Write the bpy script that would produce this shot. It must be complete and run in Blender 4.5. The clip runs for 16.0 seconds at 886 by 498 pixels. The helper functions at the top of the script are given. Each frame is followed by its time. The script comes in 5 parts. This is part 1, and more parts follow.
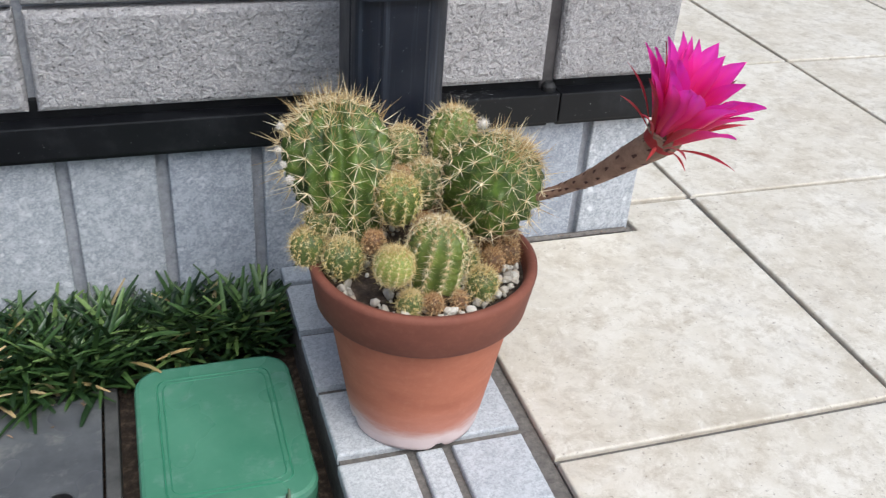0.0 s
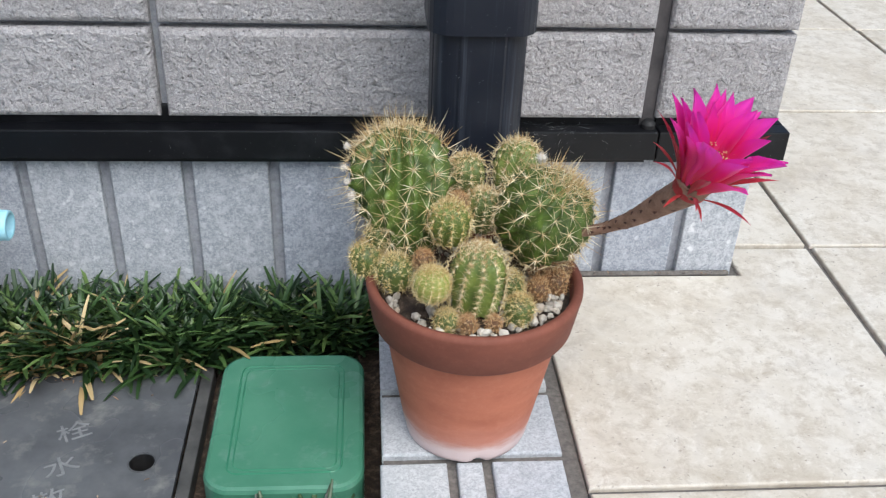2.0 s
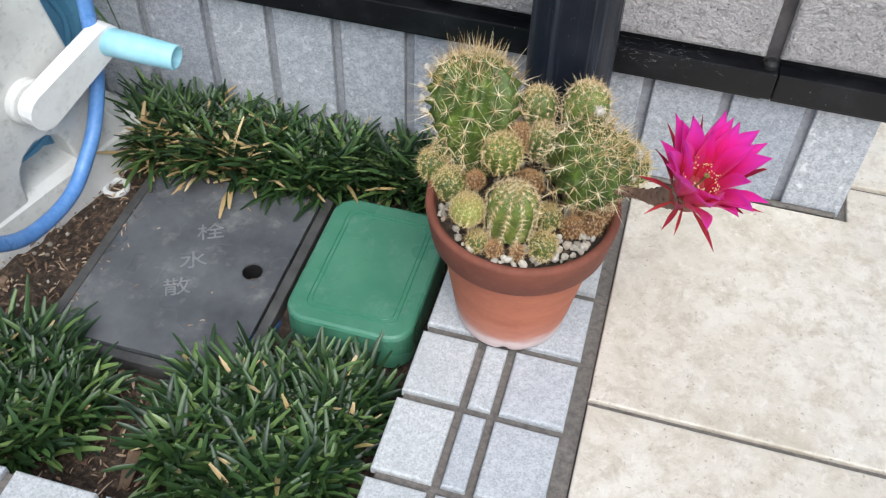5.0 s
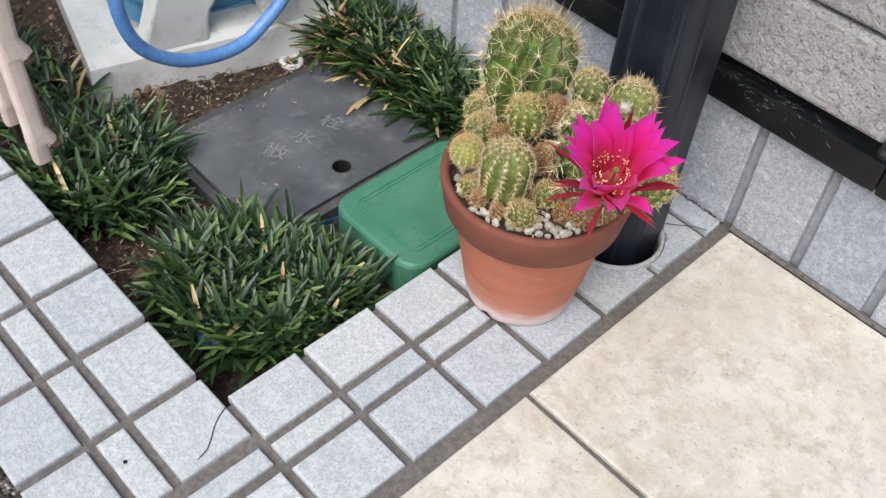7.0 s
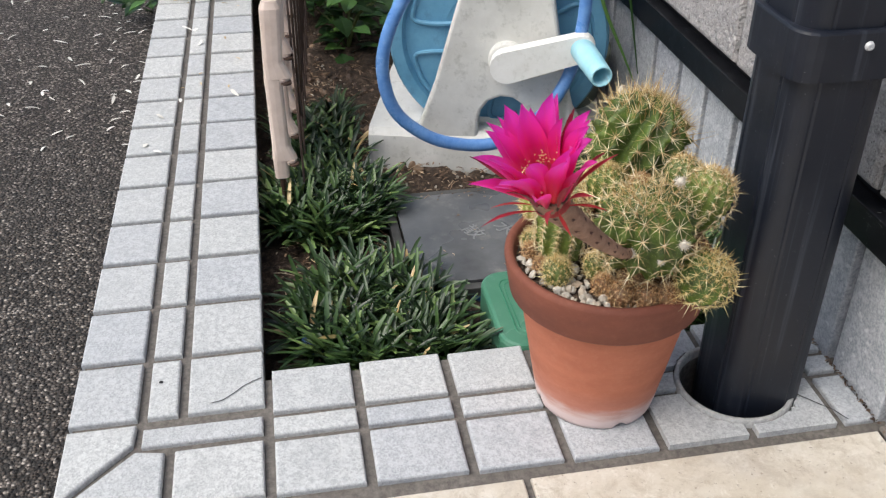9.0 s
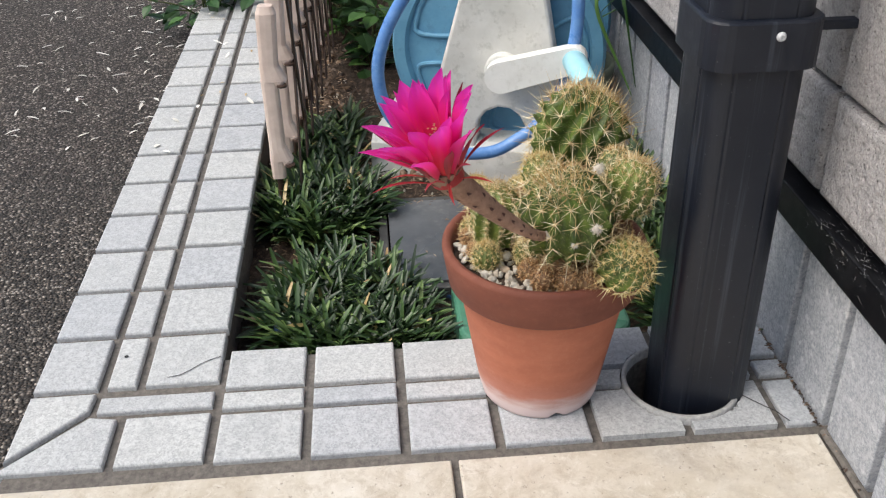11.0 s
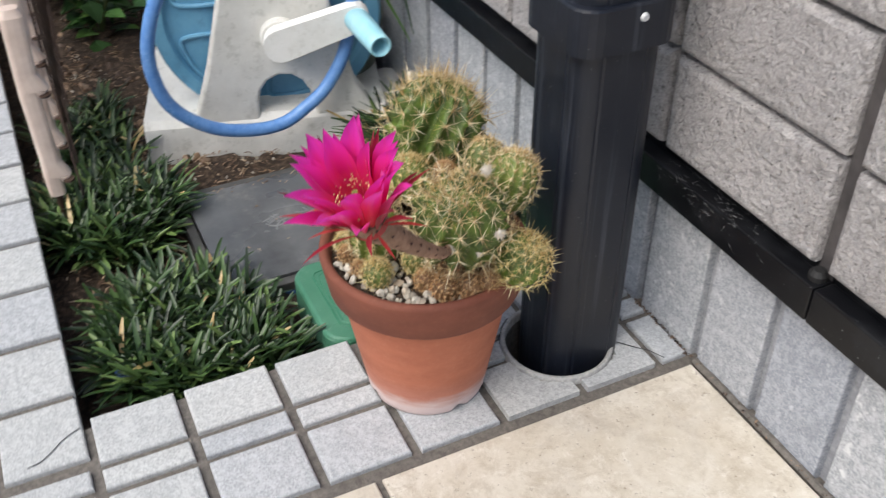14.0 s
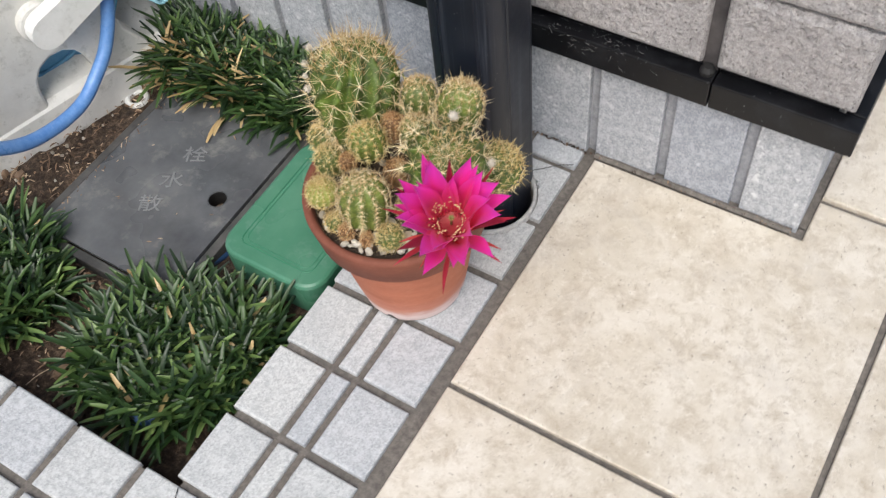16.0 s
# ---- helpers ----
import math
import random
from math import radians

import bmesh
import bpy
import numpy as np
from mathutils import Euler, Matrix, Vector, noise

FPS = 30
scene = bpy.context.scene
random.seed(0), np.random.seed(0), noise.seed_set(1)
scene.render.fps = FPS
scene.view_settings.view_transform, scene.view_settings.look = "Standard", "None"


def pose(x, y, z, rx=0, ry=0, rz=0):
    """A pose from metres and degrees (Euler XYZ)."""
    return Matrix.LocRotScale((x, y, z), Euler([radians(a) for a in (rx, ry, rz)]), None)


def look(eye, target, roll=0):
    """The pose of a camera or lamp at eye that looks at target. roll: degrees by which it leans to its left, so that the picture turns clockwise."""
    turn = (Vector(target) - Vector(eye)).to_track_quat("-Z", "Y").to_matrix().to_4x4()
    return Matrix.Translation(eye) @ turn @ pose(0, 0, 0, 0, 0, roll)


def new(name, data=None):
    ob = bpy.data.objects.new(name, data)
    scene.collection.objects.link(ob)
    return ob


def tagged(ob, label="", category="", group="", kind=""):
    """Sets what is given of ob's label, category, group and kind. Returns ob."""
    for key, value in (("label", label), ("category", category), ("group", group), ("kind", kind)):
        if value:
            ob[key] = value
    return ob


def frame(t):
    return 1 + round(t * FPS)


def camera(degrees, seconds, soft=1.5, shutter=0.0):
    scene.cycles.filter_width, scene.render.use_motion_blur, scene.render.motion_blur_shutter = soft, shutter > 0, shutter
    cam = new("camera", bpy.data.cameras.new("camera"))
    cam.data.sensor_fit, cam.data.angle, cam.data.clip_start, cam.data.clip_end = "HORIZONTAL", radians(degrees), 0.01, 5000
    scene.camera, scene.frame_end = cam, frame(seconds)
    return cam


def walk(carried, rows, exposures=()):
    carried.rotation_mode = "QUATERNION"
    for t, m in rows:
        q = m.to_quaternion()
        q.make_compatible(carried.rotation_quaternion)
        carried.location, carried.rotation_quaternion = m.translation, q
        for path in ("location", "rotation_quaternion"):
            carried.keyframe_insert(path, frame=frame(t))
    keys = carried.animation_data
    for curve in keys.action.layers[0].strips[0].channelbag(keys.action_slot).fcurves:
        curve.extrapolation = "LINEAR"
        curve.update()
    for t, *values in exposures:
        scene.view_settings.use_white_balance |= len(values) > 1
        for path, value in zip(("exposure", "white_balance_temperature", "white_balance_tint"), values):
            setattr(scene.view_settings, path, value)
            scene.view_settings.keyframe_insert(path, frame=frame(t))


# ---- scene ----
cam = camera(49.8, 16.0, 1.2, 0.3)
METRES, EYE, TILT, LEAN, TURN = 2.4, 0.65, -27.0, 0.0, 0.0
PATH = [
    (0, (-0.383, -1.098, 0.73), (0.189, 0.496, -0.334), 4.4),
    (0.5, (-0.36, -1.119, 0.742), (0.08, 0.501, -0.346), 4.2),
    (1, (-0.322, -1.144, 0.758), (-0.007, 0.505, -0.329), 3.8),
    (1.5, (-0.28, -1.155, 0.769), (-0.059, 0.513, -0.313), 3.2),
    (2, (-0.239, -1.168, 0.773), (-0.081, 0.521, -0.285), 2.5),
    (2.5, (-0.208, -1.154, 0.782), (-0.049, 0.524, -0.294), 2.9),
    (3, (-0.196, -1.099, 0.801), (-0.044, 0.496, -0.395), 4.0),
    (3.5, (-0.186, -1.102, 0.917), (-0.07, 0.396, -0.404), 4.3),
    (4, (-0.142, -1.134, 0.982), (-0.169, 0.278, -0.435), 3.5),
    (4.5, (-0.051, -1.172, 1.01), (-0.254, 0.174, -0.454), 3.8),
    (5, (-0.016, -1.127, 1.007), (-0.346, 0.176, -0.474), 2.1),
    (5.2, (0.028, -1.122, 1.012), (-0.372, 0.158, -0.472), 1.8),
    (7.3, (0.4, -0.943, 0.947), (-0.601, -0.046, -0.534), 4.5),
    (7.5, (0.416, -0.901, 0.929), (-0.637, -0.082, -0.561), 3.5),
    (8, (0.502, -0.823, 0.879), (-0.814, -0.184, -0.484), 2.0),
    (8.5, (0.619, -0.731, 0.839), (-0.895, -0.297, -0.393), 0.9),
    (8.7, (0.668, -0.7, 0.817), (-0.922, -0.327, -0.335), 0.7),
    (10.8, (0.805, -0.506, 0.76), (-0.908, -0.374, -0.265), -1.3),
    (11, (0.801, -0.506, 0.763), (-0.906, -0.375, -0.272), -1.1),
    (11.5, (0.796, -0.509, 0.759), (-0.913, -0.379, -0.271), -0.8),
    (12, (0.796, -0.507, 0.764), (-0.912, -0.384, -0.268), -0.8),
    (12.5, (0.785, -0.515, 0.76), (-0.92, -0.381, -0.276), -0.7),
    (13, (0.761, -0.528, 0.755), (-0.917, -0.319, -0.312), -0.3),
    (13.5, (0.704, -0.587, 0.754), (-0.886, -0.158, -0.381), 0.9),
    (14, (0.651, -0.661, 0.845), (-0.784, 0.015, -0.372), -0.3),
    (14.5, (0.592, -0.72, 0.953), (-0.63, 0.124, -0.387), -2.2),
    (15, (0.523, -0.78, 1.03), (-0.499, 0.144, -0.419), -3.6),
    (15.5, (0.444, -0.827, 1.076), (-0.386, 0.111, -0.483), -5.4),
    (16, (0.364, -0.87, 1.114), (-0.34, 0.031, -0.528), -8.2),
]
walk(cam, [(t, look(eye, target, roll)) for t, eye, target, roll in PATH], exposures=[(0.0, 0.62, 5950, 6), (5.0, 0.61, 6000, 6), (8.0, 0.59, 6350, 8), (11.0, 0.60, 6550, 8), (13.0, 0.60, 6500, 8), (14.0, 0.55, 6450, 8), (14.4, 0.62, 6420, 8), (15.0, 0.64, 6450, 8), (16.0, 0.56, 6480, 8)])

# ---------------------------------------------------------------- light
world = bpy.data.worlds.new("sky")
scene.world = world
world.use_nodes = True
wn = world.node_tree
sky = wn.nodes.new("ShaderNodeTexSky")
sky.sky_type = "NISHITA"
sky.sun_disc = False
sky.sun_elevation, sky.sun_rotation = radians(52), radians(160)
sky.air_density, sky.dust_density = 1.0, 4.0
wn.links.new(sky.outputs[0], wn.nodes["Background"].inputs[0])
wn.nodes["Background"].inputs[1].default_value = 0.10
sun = new("sun", bpy.data.lights.new("sun", "SUN"))
sun.data.energy, sun.data.angle, sun.data.color = 1.7, radians(48), (1.0, 0.985, 0.96)
sun.matrix_world = look((0.9, -2.4, 4.0), (0, 0, 0))

# ---------------------------------------------------------------- helpers
RNG = random.Random(7)


def link(name, bm, mat, parent=None, label="", smooth=False):
    me = bpy.data.meshes.new(name)
    bm.to_mesh(me)
    bm.free()
    if smooth:
        for p in me.polygons:
            p.use_smooth = True
    me.materials.append(mat)
    ob = new(name, me)
    ob.parent = parent
    if label:
        ob["label"] = label
    return ob


def part(name, bm, mat, parent, label="", smooth=False):
    return link(name, bm, mat, parent, label, smooth)


def from_lists(name, verts, faces, mat, parent=None, smooth=False):
    me = bpy.data.meshes.new(name)
    me.from_pydata(verts, [], faces)
    if smooth:
        for p in me.polygons:
            p.use_smooth = True
    me.materials.append(mat)
    ob = new(name, me)
    ob.parent = parent
    return ob


def empty(name, at=(0, 0, 0)):
    ob = new(name)
    ob.location = at
    ob.empty_display_size = 0.05
    return ob


def box(bm, lo, hi, bevel=0.0, segs=2, m=None):
    c = [(a + b) / 2 for a, b in zip(lo, hi)]
    s = [abs(b - a) for a, b in zip(lo, hi)]
    mm = Matrix.Translation(c) @ Matrix.Diagonal((*s, 1))
    if m is not None:
        mm = m @ mm
    r = bmesh.ops.create_cube(bm, size=1, matrix=mm)
    if bevel:
        edges = list({e for v in r["verts"] for e in v.link_edges})
        bmesh.ops.bevel(bm, geom=edges, offset=bevel, segments=segs, profile=0.6, affect="EDGES")


def lathe(bm, profile, seg=48, m=None, close=False):
    """Turns a profile of (radius, height) about z."""
    rings = []
    for r, z in profile:
        ring = []
        for i in range(seg):
            a = 2 * math.pi * i / seg
            v = Vector((r * math.cos(a), r * math.sin(a), z))
            ring.append(bm.verts.new(m @ v if m is not None else v))
        rings.append(ring)
    for a, b in zip(rings, rings[1:]):
        for i in range(seg):
            bm.faces.new((a[i], a[(i + 1) % seg], b[(i + 1) % seg], b[i]))
    if close:
        bm.faces.new(list(reversed(rings[0])))
        bm.faces.new(rings[-1])
    return rings


def tube(bm, pts, radii, seg=10, cap=True):
    """A tube along points; radii is one number or one for each point."""
    pts = [Vector(p) for p in pts]
    if not hasattr(radii, "__len__"):
        radii = [radii] * len(pts)
    rings, side = [], None
    for i, p in enumerate(pts):
        d = (pts[min(i + 1, len(pts) - 1)] - pts[max(i - 1, 0)]).normalized()
        if side is None:
            side = d.orthogonal().normalized()
        side = (side - d * side.dot(d)).normalized()
        up = d.cross(side)
        rings.append([bm.verts.new(p + radii[i] * (math.cos(2 * math.pi * k / seg) * side + math.sin(2 * math.pi * k / seg) * up)) for k in range(seg)])
    for a, b in zip(rings, rings[1:]):
        for k in range(seg):
            bm.faces.new((a[k], a[(k + 1) % seg], b[(k + 1) % seg], b[k]))
    if cap:
        bm.faces.new(list(reversed(rings[0])))
        bm.faces.new(rings[-1])


def smooth_path(pts, n=6):
    """Catmull-Rom through the points."""
    pts = [Vector(p) for p in pts]
    out = []
    for i in range(len(pts) - 1):
        p0, p1, p2, p3 = pts[max(i - 1, 0)], pts[i], pts[i + 1], pts[min(i + 2, len(pts) - 1)]
        for k in range(n):
            t = k / n
            out.append(0.5 * (2 * p1 + (p2 - p0) * t + (2 * p0 - 5 * p1 + 4 * p2 - p3) * t * t + (3 * p1 - p0 - 3 * p2 + p3) * t ** 3))
    return out + [pts[-1]]


def prism(bm, outline, z0, z1, bevel=0.0, axis="z"):
    """An outline of (u, v), counter-clockwise, raised from z0 to z1, with its top edge chamfered."""
    def put(u, v, w):
        return {"z": (u, v, w), "x": (w, u, v), "y": (u, w, v)}[axis]
    n = len(outline)
    cu, cv = sum(p[0] for p in outline) / n, sum(p[1] for p in outline) / n

    def inset(d):
        out = []
        for i in range(n):
            a, b, c = (Vector(outline[(i + k) % n]) for k in (-1, 0, 1))
            e, f = (b - a).normalized(), (c - b).normalized()
            n1, n2 = Vector((-e.y, e.x)), Vector((-f.y, f.x))
            k = n1 + n2
            out.append(b + k * (d / max(0.2, 1 + n1.dot(n2))))
        return out
    layers = [(outline, z0), (outline, z1)]
    if bevel:
        s = 1 if z1 > z0 else -1
        layers = [(outline, z0), (outline, z1 - s * bevel), (inset(bevel * 0.35), z1 - s * bevel * 0.3), (inset(bevel), z1)]
        if bevel > 0.008:
            arc = [radians(90 * k / 6) for k in range(7)]
            layers = [(outline, z0)] + [(inset(bevel * (1 - math.cos(a))), z1 - s * bevel * (1 - math.sin(a))) for a in arc]
    rings = [[bm.verts.new(put(u, v, w)) for u, v in o] for o, w in layers]
    for a, b in zip(rings, rings[1:]):
        for i in range(n):
            bm.faces.new((a[i], a[(i + 1) % n], b[(i + 1) % n], b[i]))
    bm.faces.new(rings[-1])
    bm.faces.new(list(reversed(rings[0])))
    bmesh.ops.recalc_face_normals(bm, faces=bm.faces[:])


def rect(u0, v0, u1, v1):
    return [(u0, v0), (u1, v0), (u1, v1), (u0, v1)]


def rounded(u0, v0, u1, v1, r, n=5):
    out = []
    for cu, cv, a0 in ((u1 - r, v0 + r, -90), (u1 - r, v1 - r, 0), (u0 + r, v1 - r, 90), (u0 + r, v0 + r, 180)):
        for k in range(n + 1):
            a = radians(a0 + 90 * k / n)
            out.append((cu + r * math.cos(a), cv + r * math.sin(a)))
    return out


def holed_plate(bm, x0, y0, x1, y1, z0, z1, hx, hy, hr):
    angs = sorted({round(2 * math.pi * k / 40, 5) for k in range(40)} | {round(math.atan2(y - hy, x - hx) % (2 * math.pi), 5) for x in (x0, x1) for y in (y0, y1)})
    rows = []
    for a in angs:
        c, s = math.cos(a), math.sin(a)
        tx = ((x1 if c > 0 else x0) - hx) / c if abs(c) > 1e-6 else 1e9
        ty = ((y1 if s > 0 else y0) - hy) / s if abs(s) > 1e-6 else 1e9
        t = min(tx, ty)
        o, i = (hx + c * t, hy + s * t), (hx + c * hr, hy + s * hr)
        rows.append([bm.verts.new((*p, z)) for p, z in ((o, z0), (o, z1), (i, z1), (i, z0))])
    for a, b in zip(rows, rows[1:] + rows[:1]):
        for k in range(4):
            bm.faces.new((a[k], b[k], b[(k + 1) % 4], a[(k + 1) % 4]))
    bmesh.ops.recalc_face_normals(bm, faces=bm.faces[:])


# ---------------------------------------------------------------- materials
def hexc(r, g, b):
    """A colour from screen values of 0 to 255."""
    return tuple(((c / 255 + 0.055) / 1.055) ** 2.4 if c > 10 else c / 255 / 12.92 for c in (r, g, b)) + (1,)


class Nodes:
    def __init__(self, name):
        self.mat = bpy.data.materials.new(name)
        self.mat.use_nodes = True
        self.t = self.mat.node_tree
        self.b = self.t.nodes["Principled BSDF"]
        self.co = self.t.nodes.new("ShaderNodeTexCoord").outputs["Object"]
        self.shift = None

    def node(self, kind, **inputs):
        n = self.t.nodes.new(kind)
        for k, v in inputs.items():
            key = k.replace("_", " ")
            if hasattr(v, "is_linked"):
                self.t.links.new(v, n.inputs[key])
            else:
                n.inputs[key].default_value = v
        return n

    def link(self, a, b):
        self.t.links.new(a, b)

    def per_object(self):
        """Shifts the pattern by a random amount for each object."""
        info = self.t.nodes.new("ShaderNodeObjectInfo")
        v = self.t.nodes.new("ShaderNodeVectorMath")
        v.operation = "MULTIPLY_ADD"
        self.link(info.outputs["Random"], v.inputs[0])
        v.inputs[1].default_value = (37.0, 61.0, 13.0)
        self.link(self.co, v.inputs[2])
        self.co = v.outputs[0]
        self.random = info.outputs["Random"]

    def noise(self, scale, detail=4.0, rough=0.6, vec=None, distort=0.0):
        n = self.node("ShaderNodeTexNoise", Scale=scale, Detail=detail, Roughness=rough, Distortion=distort)
        self.link(vec if vec is not None else self.co, n.inputs["Vector"])
        return n.outputs["Fac"]

    def voronoi(self, scale, feature="F1"):
        n = self.node("ShaderNodeTexVoronoi", Scale=scale)
        n.feature = feature
        self.link(self.co, n.inputs["Vector"])
        return n

    def stretch(self, x, y, z):
        n = self.t.nodes.new("ShaderNodeMapping")
        n.inputs["Scale"].default_value = (x, y, z)
        self.link(self.co, n.inputs["Vector"])
        return n.outputs[0]

    def ramp(self, fac, *stops):
        n = self.t.nodes.new("ShaderNodeValToRGB")
        self.link(fac, n.inputs[0])
        e = n.color_ramp.elements
        while len(e) < len(stops):
            e.new(0.5)
        for el, (p, c) in zip(e, stops):
            el.position = p
            el.color = c if hasattr(c, "__len__") else (c, c, c, 1)
        return n.outputs[0]

    def mix(self, fac, a, b, mode="MIX"):
        n = self.t.nodes.new("ShaderNodeMix")
        n.data_type, n.blend_type = "RGBA", mode
        for sock, v in ((n.inputs[0], fac), (n.inputs[6], a), (n.inputs[7], b)):
            if hasattr(v, "is_linked"):
                self.link(v, sock)
            else:
                sock.default_value = v
        return n.outputs[2]

    def math(self, op, a, b=0.0):
        n = self.t.nodes.new("ShaderNodeMath")
        n.operation = op
        for sock, v in ((n.inputs[0], a), (n.inputs[1], b)):
            if hasattr(v, "is_linked"):
                self.link(v, sock)
            else:
                sock.default_value = v
        return n.outputs[0]

    def bump(self, height, strength=0.3, distance=0.002, prev=None):
        n = self.node("ShaderNodeBump", Strength=strength, Distance=distance)
        self.link(height, n.inputs["Height"])
        if prev is not None:
            self.link(prev, n.inputs["Normal"])
        return n.outputs[0]

    def done(self, color=None, rough=None, normal=None, metal=0.0, **more):
        for key, v in (("Base Color", color), ("Roughness", rough), ("Normal", normal), ("Metallic", metal)):
            if v is None:
                continue
            if hasattr(v, "is_linked"):
                self.link(v, self.b.inputs[key])
            else:
                self.b.inputs[key].default_value = v
        for k, v in more.items():
            self.b.inputs[k.replace("_", " ")].default_value = v
        return self.mat


def granite(name, dark, mid, light, grain=430.0, bump=0.3, fleck=0.0):
    n = Nodes(name)
    n.per_object()
    fine = n.noise(grain, 4, 0.75)
    col = n.ramp(fine, (0.34, dark), (0.5, mid), (0.66, light))
    flecks = n.noise(grain * 0.33, 3, 0.65)
    col = n.mix(n.ramp(flecks, (0.48, 0.0), (0.62, 0.6)), col, light)
    col = n.mix(n.ramp(n.noise(grain * 0.42, 3, 0.65, n.stretch(1.3, 0.9, 1.1)), (0.54, 0.0), (0.70, 0.5)), col, dark)
    col = n.mix(n.ramp(n.noise(grain * 0.28, 2, 0.5, n.stretch(1.0, 1.4, 1.0)), (0.63, 0.0), (0.70, fleck)), col, hexc(236, 238, 240))
    stain = n.noise(22, 6, 0.7)
    col = n.mix(n.ramp(stain, (0.50, 0.0), (0.74, 0.45)), col, dark)
    each = n.ramp(n.random, (0.0, hexc(232, 234, 237)), (0.35, hexc(240, 240, 241)), (0.7, hexc(246, 246, 244)), (1.0, hexc(255, 254, 251)))
    col = n.mix(1.0, col, each, "MULTIPLY")
    bm1 = n.bump(n.noise(grain * 0.5, 4, 0.7), bump, 0.0014)
    bm2 = n.bump(n.noise(95, 5, 0.7), 0.4, 0.002, bm1)
    return n.done(col, n.ramp(fine, (0.3, 0.62), (0.7, 0.85)), bm2)


M_GRANITE = granite("grey_granite_tile", hexc(160, 163, 166), hexc(188, 190, 192), hexc(212, 214, 215), grain=340.0, bump=0.24)
M_BASE = granite("grey_base_tile", hexc(140, 145, 153), hexc(168, 172, 180), hexc(200, 203, 209), grain=270.0, bump=0.26, fleck=0.45)


def block_mat():
    n = Nodes("split_face_block")
    n.per_object()
    fine = n.noise(300, 5, 0.8)
    col = n.ramp(fine, (0.30, hexc(142, 138, 137)), (0.5, hexc(184, 180, 180)), (0.70, hexc(214, 211, 210)))
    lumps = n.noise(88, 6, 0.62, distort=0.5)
    # hollows and pits darkened in the colour too, deepening the bump's shade
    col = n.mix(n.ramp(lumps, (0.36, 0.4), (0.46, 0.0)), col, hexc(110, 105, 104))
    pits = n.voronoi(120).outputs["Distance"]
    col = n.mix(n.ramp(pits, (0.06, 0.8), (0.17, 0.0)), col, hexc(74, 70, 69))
    col = n.mix(n.ramp(n.noise(9, 4, 0.6), (0.4, 0.0), (0.75, 0.35)), col, hexc(136, 131, 129))
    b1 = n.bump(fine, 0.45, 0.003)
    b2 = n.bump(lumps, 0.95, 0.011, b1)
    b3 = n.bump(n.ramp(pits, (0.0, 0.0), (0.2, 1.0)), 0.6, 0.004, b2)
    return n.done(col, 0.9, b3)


M_BLOCK = block_mat()


def mortar(name, c0, c1, scale=120.0):
    n = Nodes(name)
    col = n.ramp(n.noise(scale, 5, 0.7), (0.3, c0), (0.7, c1))
    col = n.mix(n.ramp(n.noise(14, 4, 0.6), (0.45, 0.0), (0.75, 0.5)), col, c0)
    return n.done(col, 0.95, n.bump(n.noise(scale * 2, 4, 0.7), 0.4, 0.002))


M_GROUT = mortar("grey_grout", hexc(84, 80, 76), hexc(128, 122, 116))
M_WALLGROUT = mortar("blue_grey_mortar", hexc(128, 130, 136), hexc(166, 168, 174))


def terrace_mat():
    n = Nodes("beige_terrace_tile")
    n.per_object()
    big = n.noise(5.0, 9, 0.72, distort=0.25)
    col = n.ramp(big, (0.30, hexc(184, 173, 155)), (0.46, hexc(202, 193, 178)), (0.60, hexc(215, 208, 196)), (0.76, hexc(197, 186, 168)))
    mid = n.noise(30, 9, 0.80, distort=0.3)
    col = n.mix(n.ramp(mid, (0.47, 0.0), (0.66, 0.8)), col, hexc(170, 157, 138))
    col = n.mix(n.ramp(n.noise(70, 7, 0.75, distort=0.6), (0.54, 0.0), (0.68, 0.5)), col, hexc(228, 223, 214))
    grey = n.noise(11, 7, 0.7, distort=0.5)
    col = n.mix(n.ramp(grey, (0.52, 0.0), (0.70, 0.4)), col, hexc(176, 168, 158))
    spots = n.noise(150, 3, 0.6)
    col = n.mix(n.ramp(spots, (0.64, 0.0), (0.72, 0.65)), col, hexc(132, 120, 105))
    # the pale round mark of a pot that once stood beside the wall
    geo = n.t.nodes.new("ShaderNodeNewGeometry")
    away = n.t.nodes.new("ShaderNodeVectorMath")
    away.operation = "DISTANCE"
    n.link(geo.outputs["Position"], away.inputs[0])
    away.inputs[1].default_value = (0.118, -0.129, 0.0)
    reach = n.math("ADD", away.outputs["Value"], n.math("MULTIPLY", n.noise(40, 3, 0.6, geo.outputs["Position"]), 0.012))
    col = n.mix(n.ramp(reach, (0.046, 0.10), (0.054, 0.24), (0.061, 0.0)), col, hexc(228, 224, 215))
    b = n.bump(n.noise(60, 6, 0.65), 0.3, 0.002)
    b = n.bump(n.ramp(spots, (0.6, 1.0), (0.75, 0.0)), 0.35, 0.001, b)
    return n.done(col, n.ramp(mid, (0.3, 0.45), (0.7, 0.65)), b)


M_TERRACE = terrace_mat()


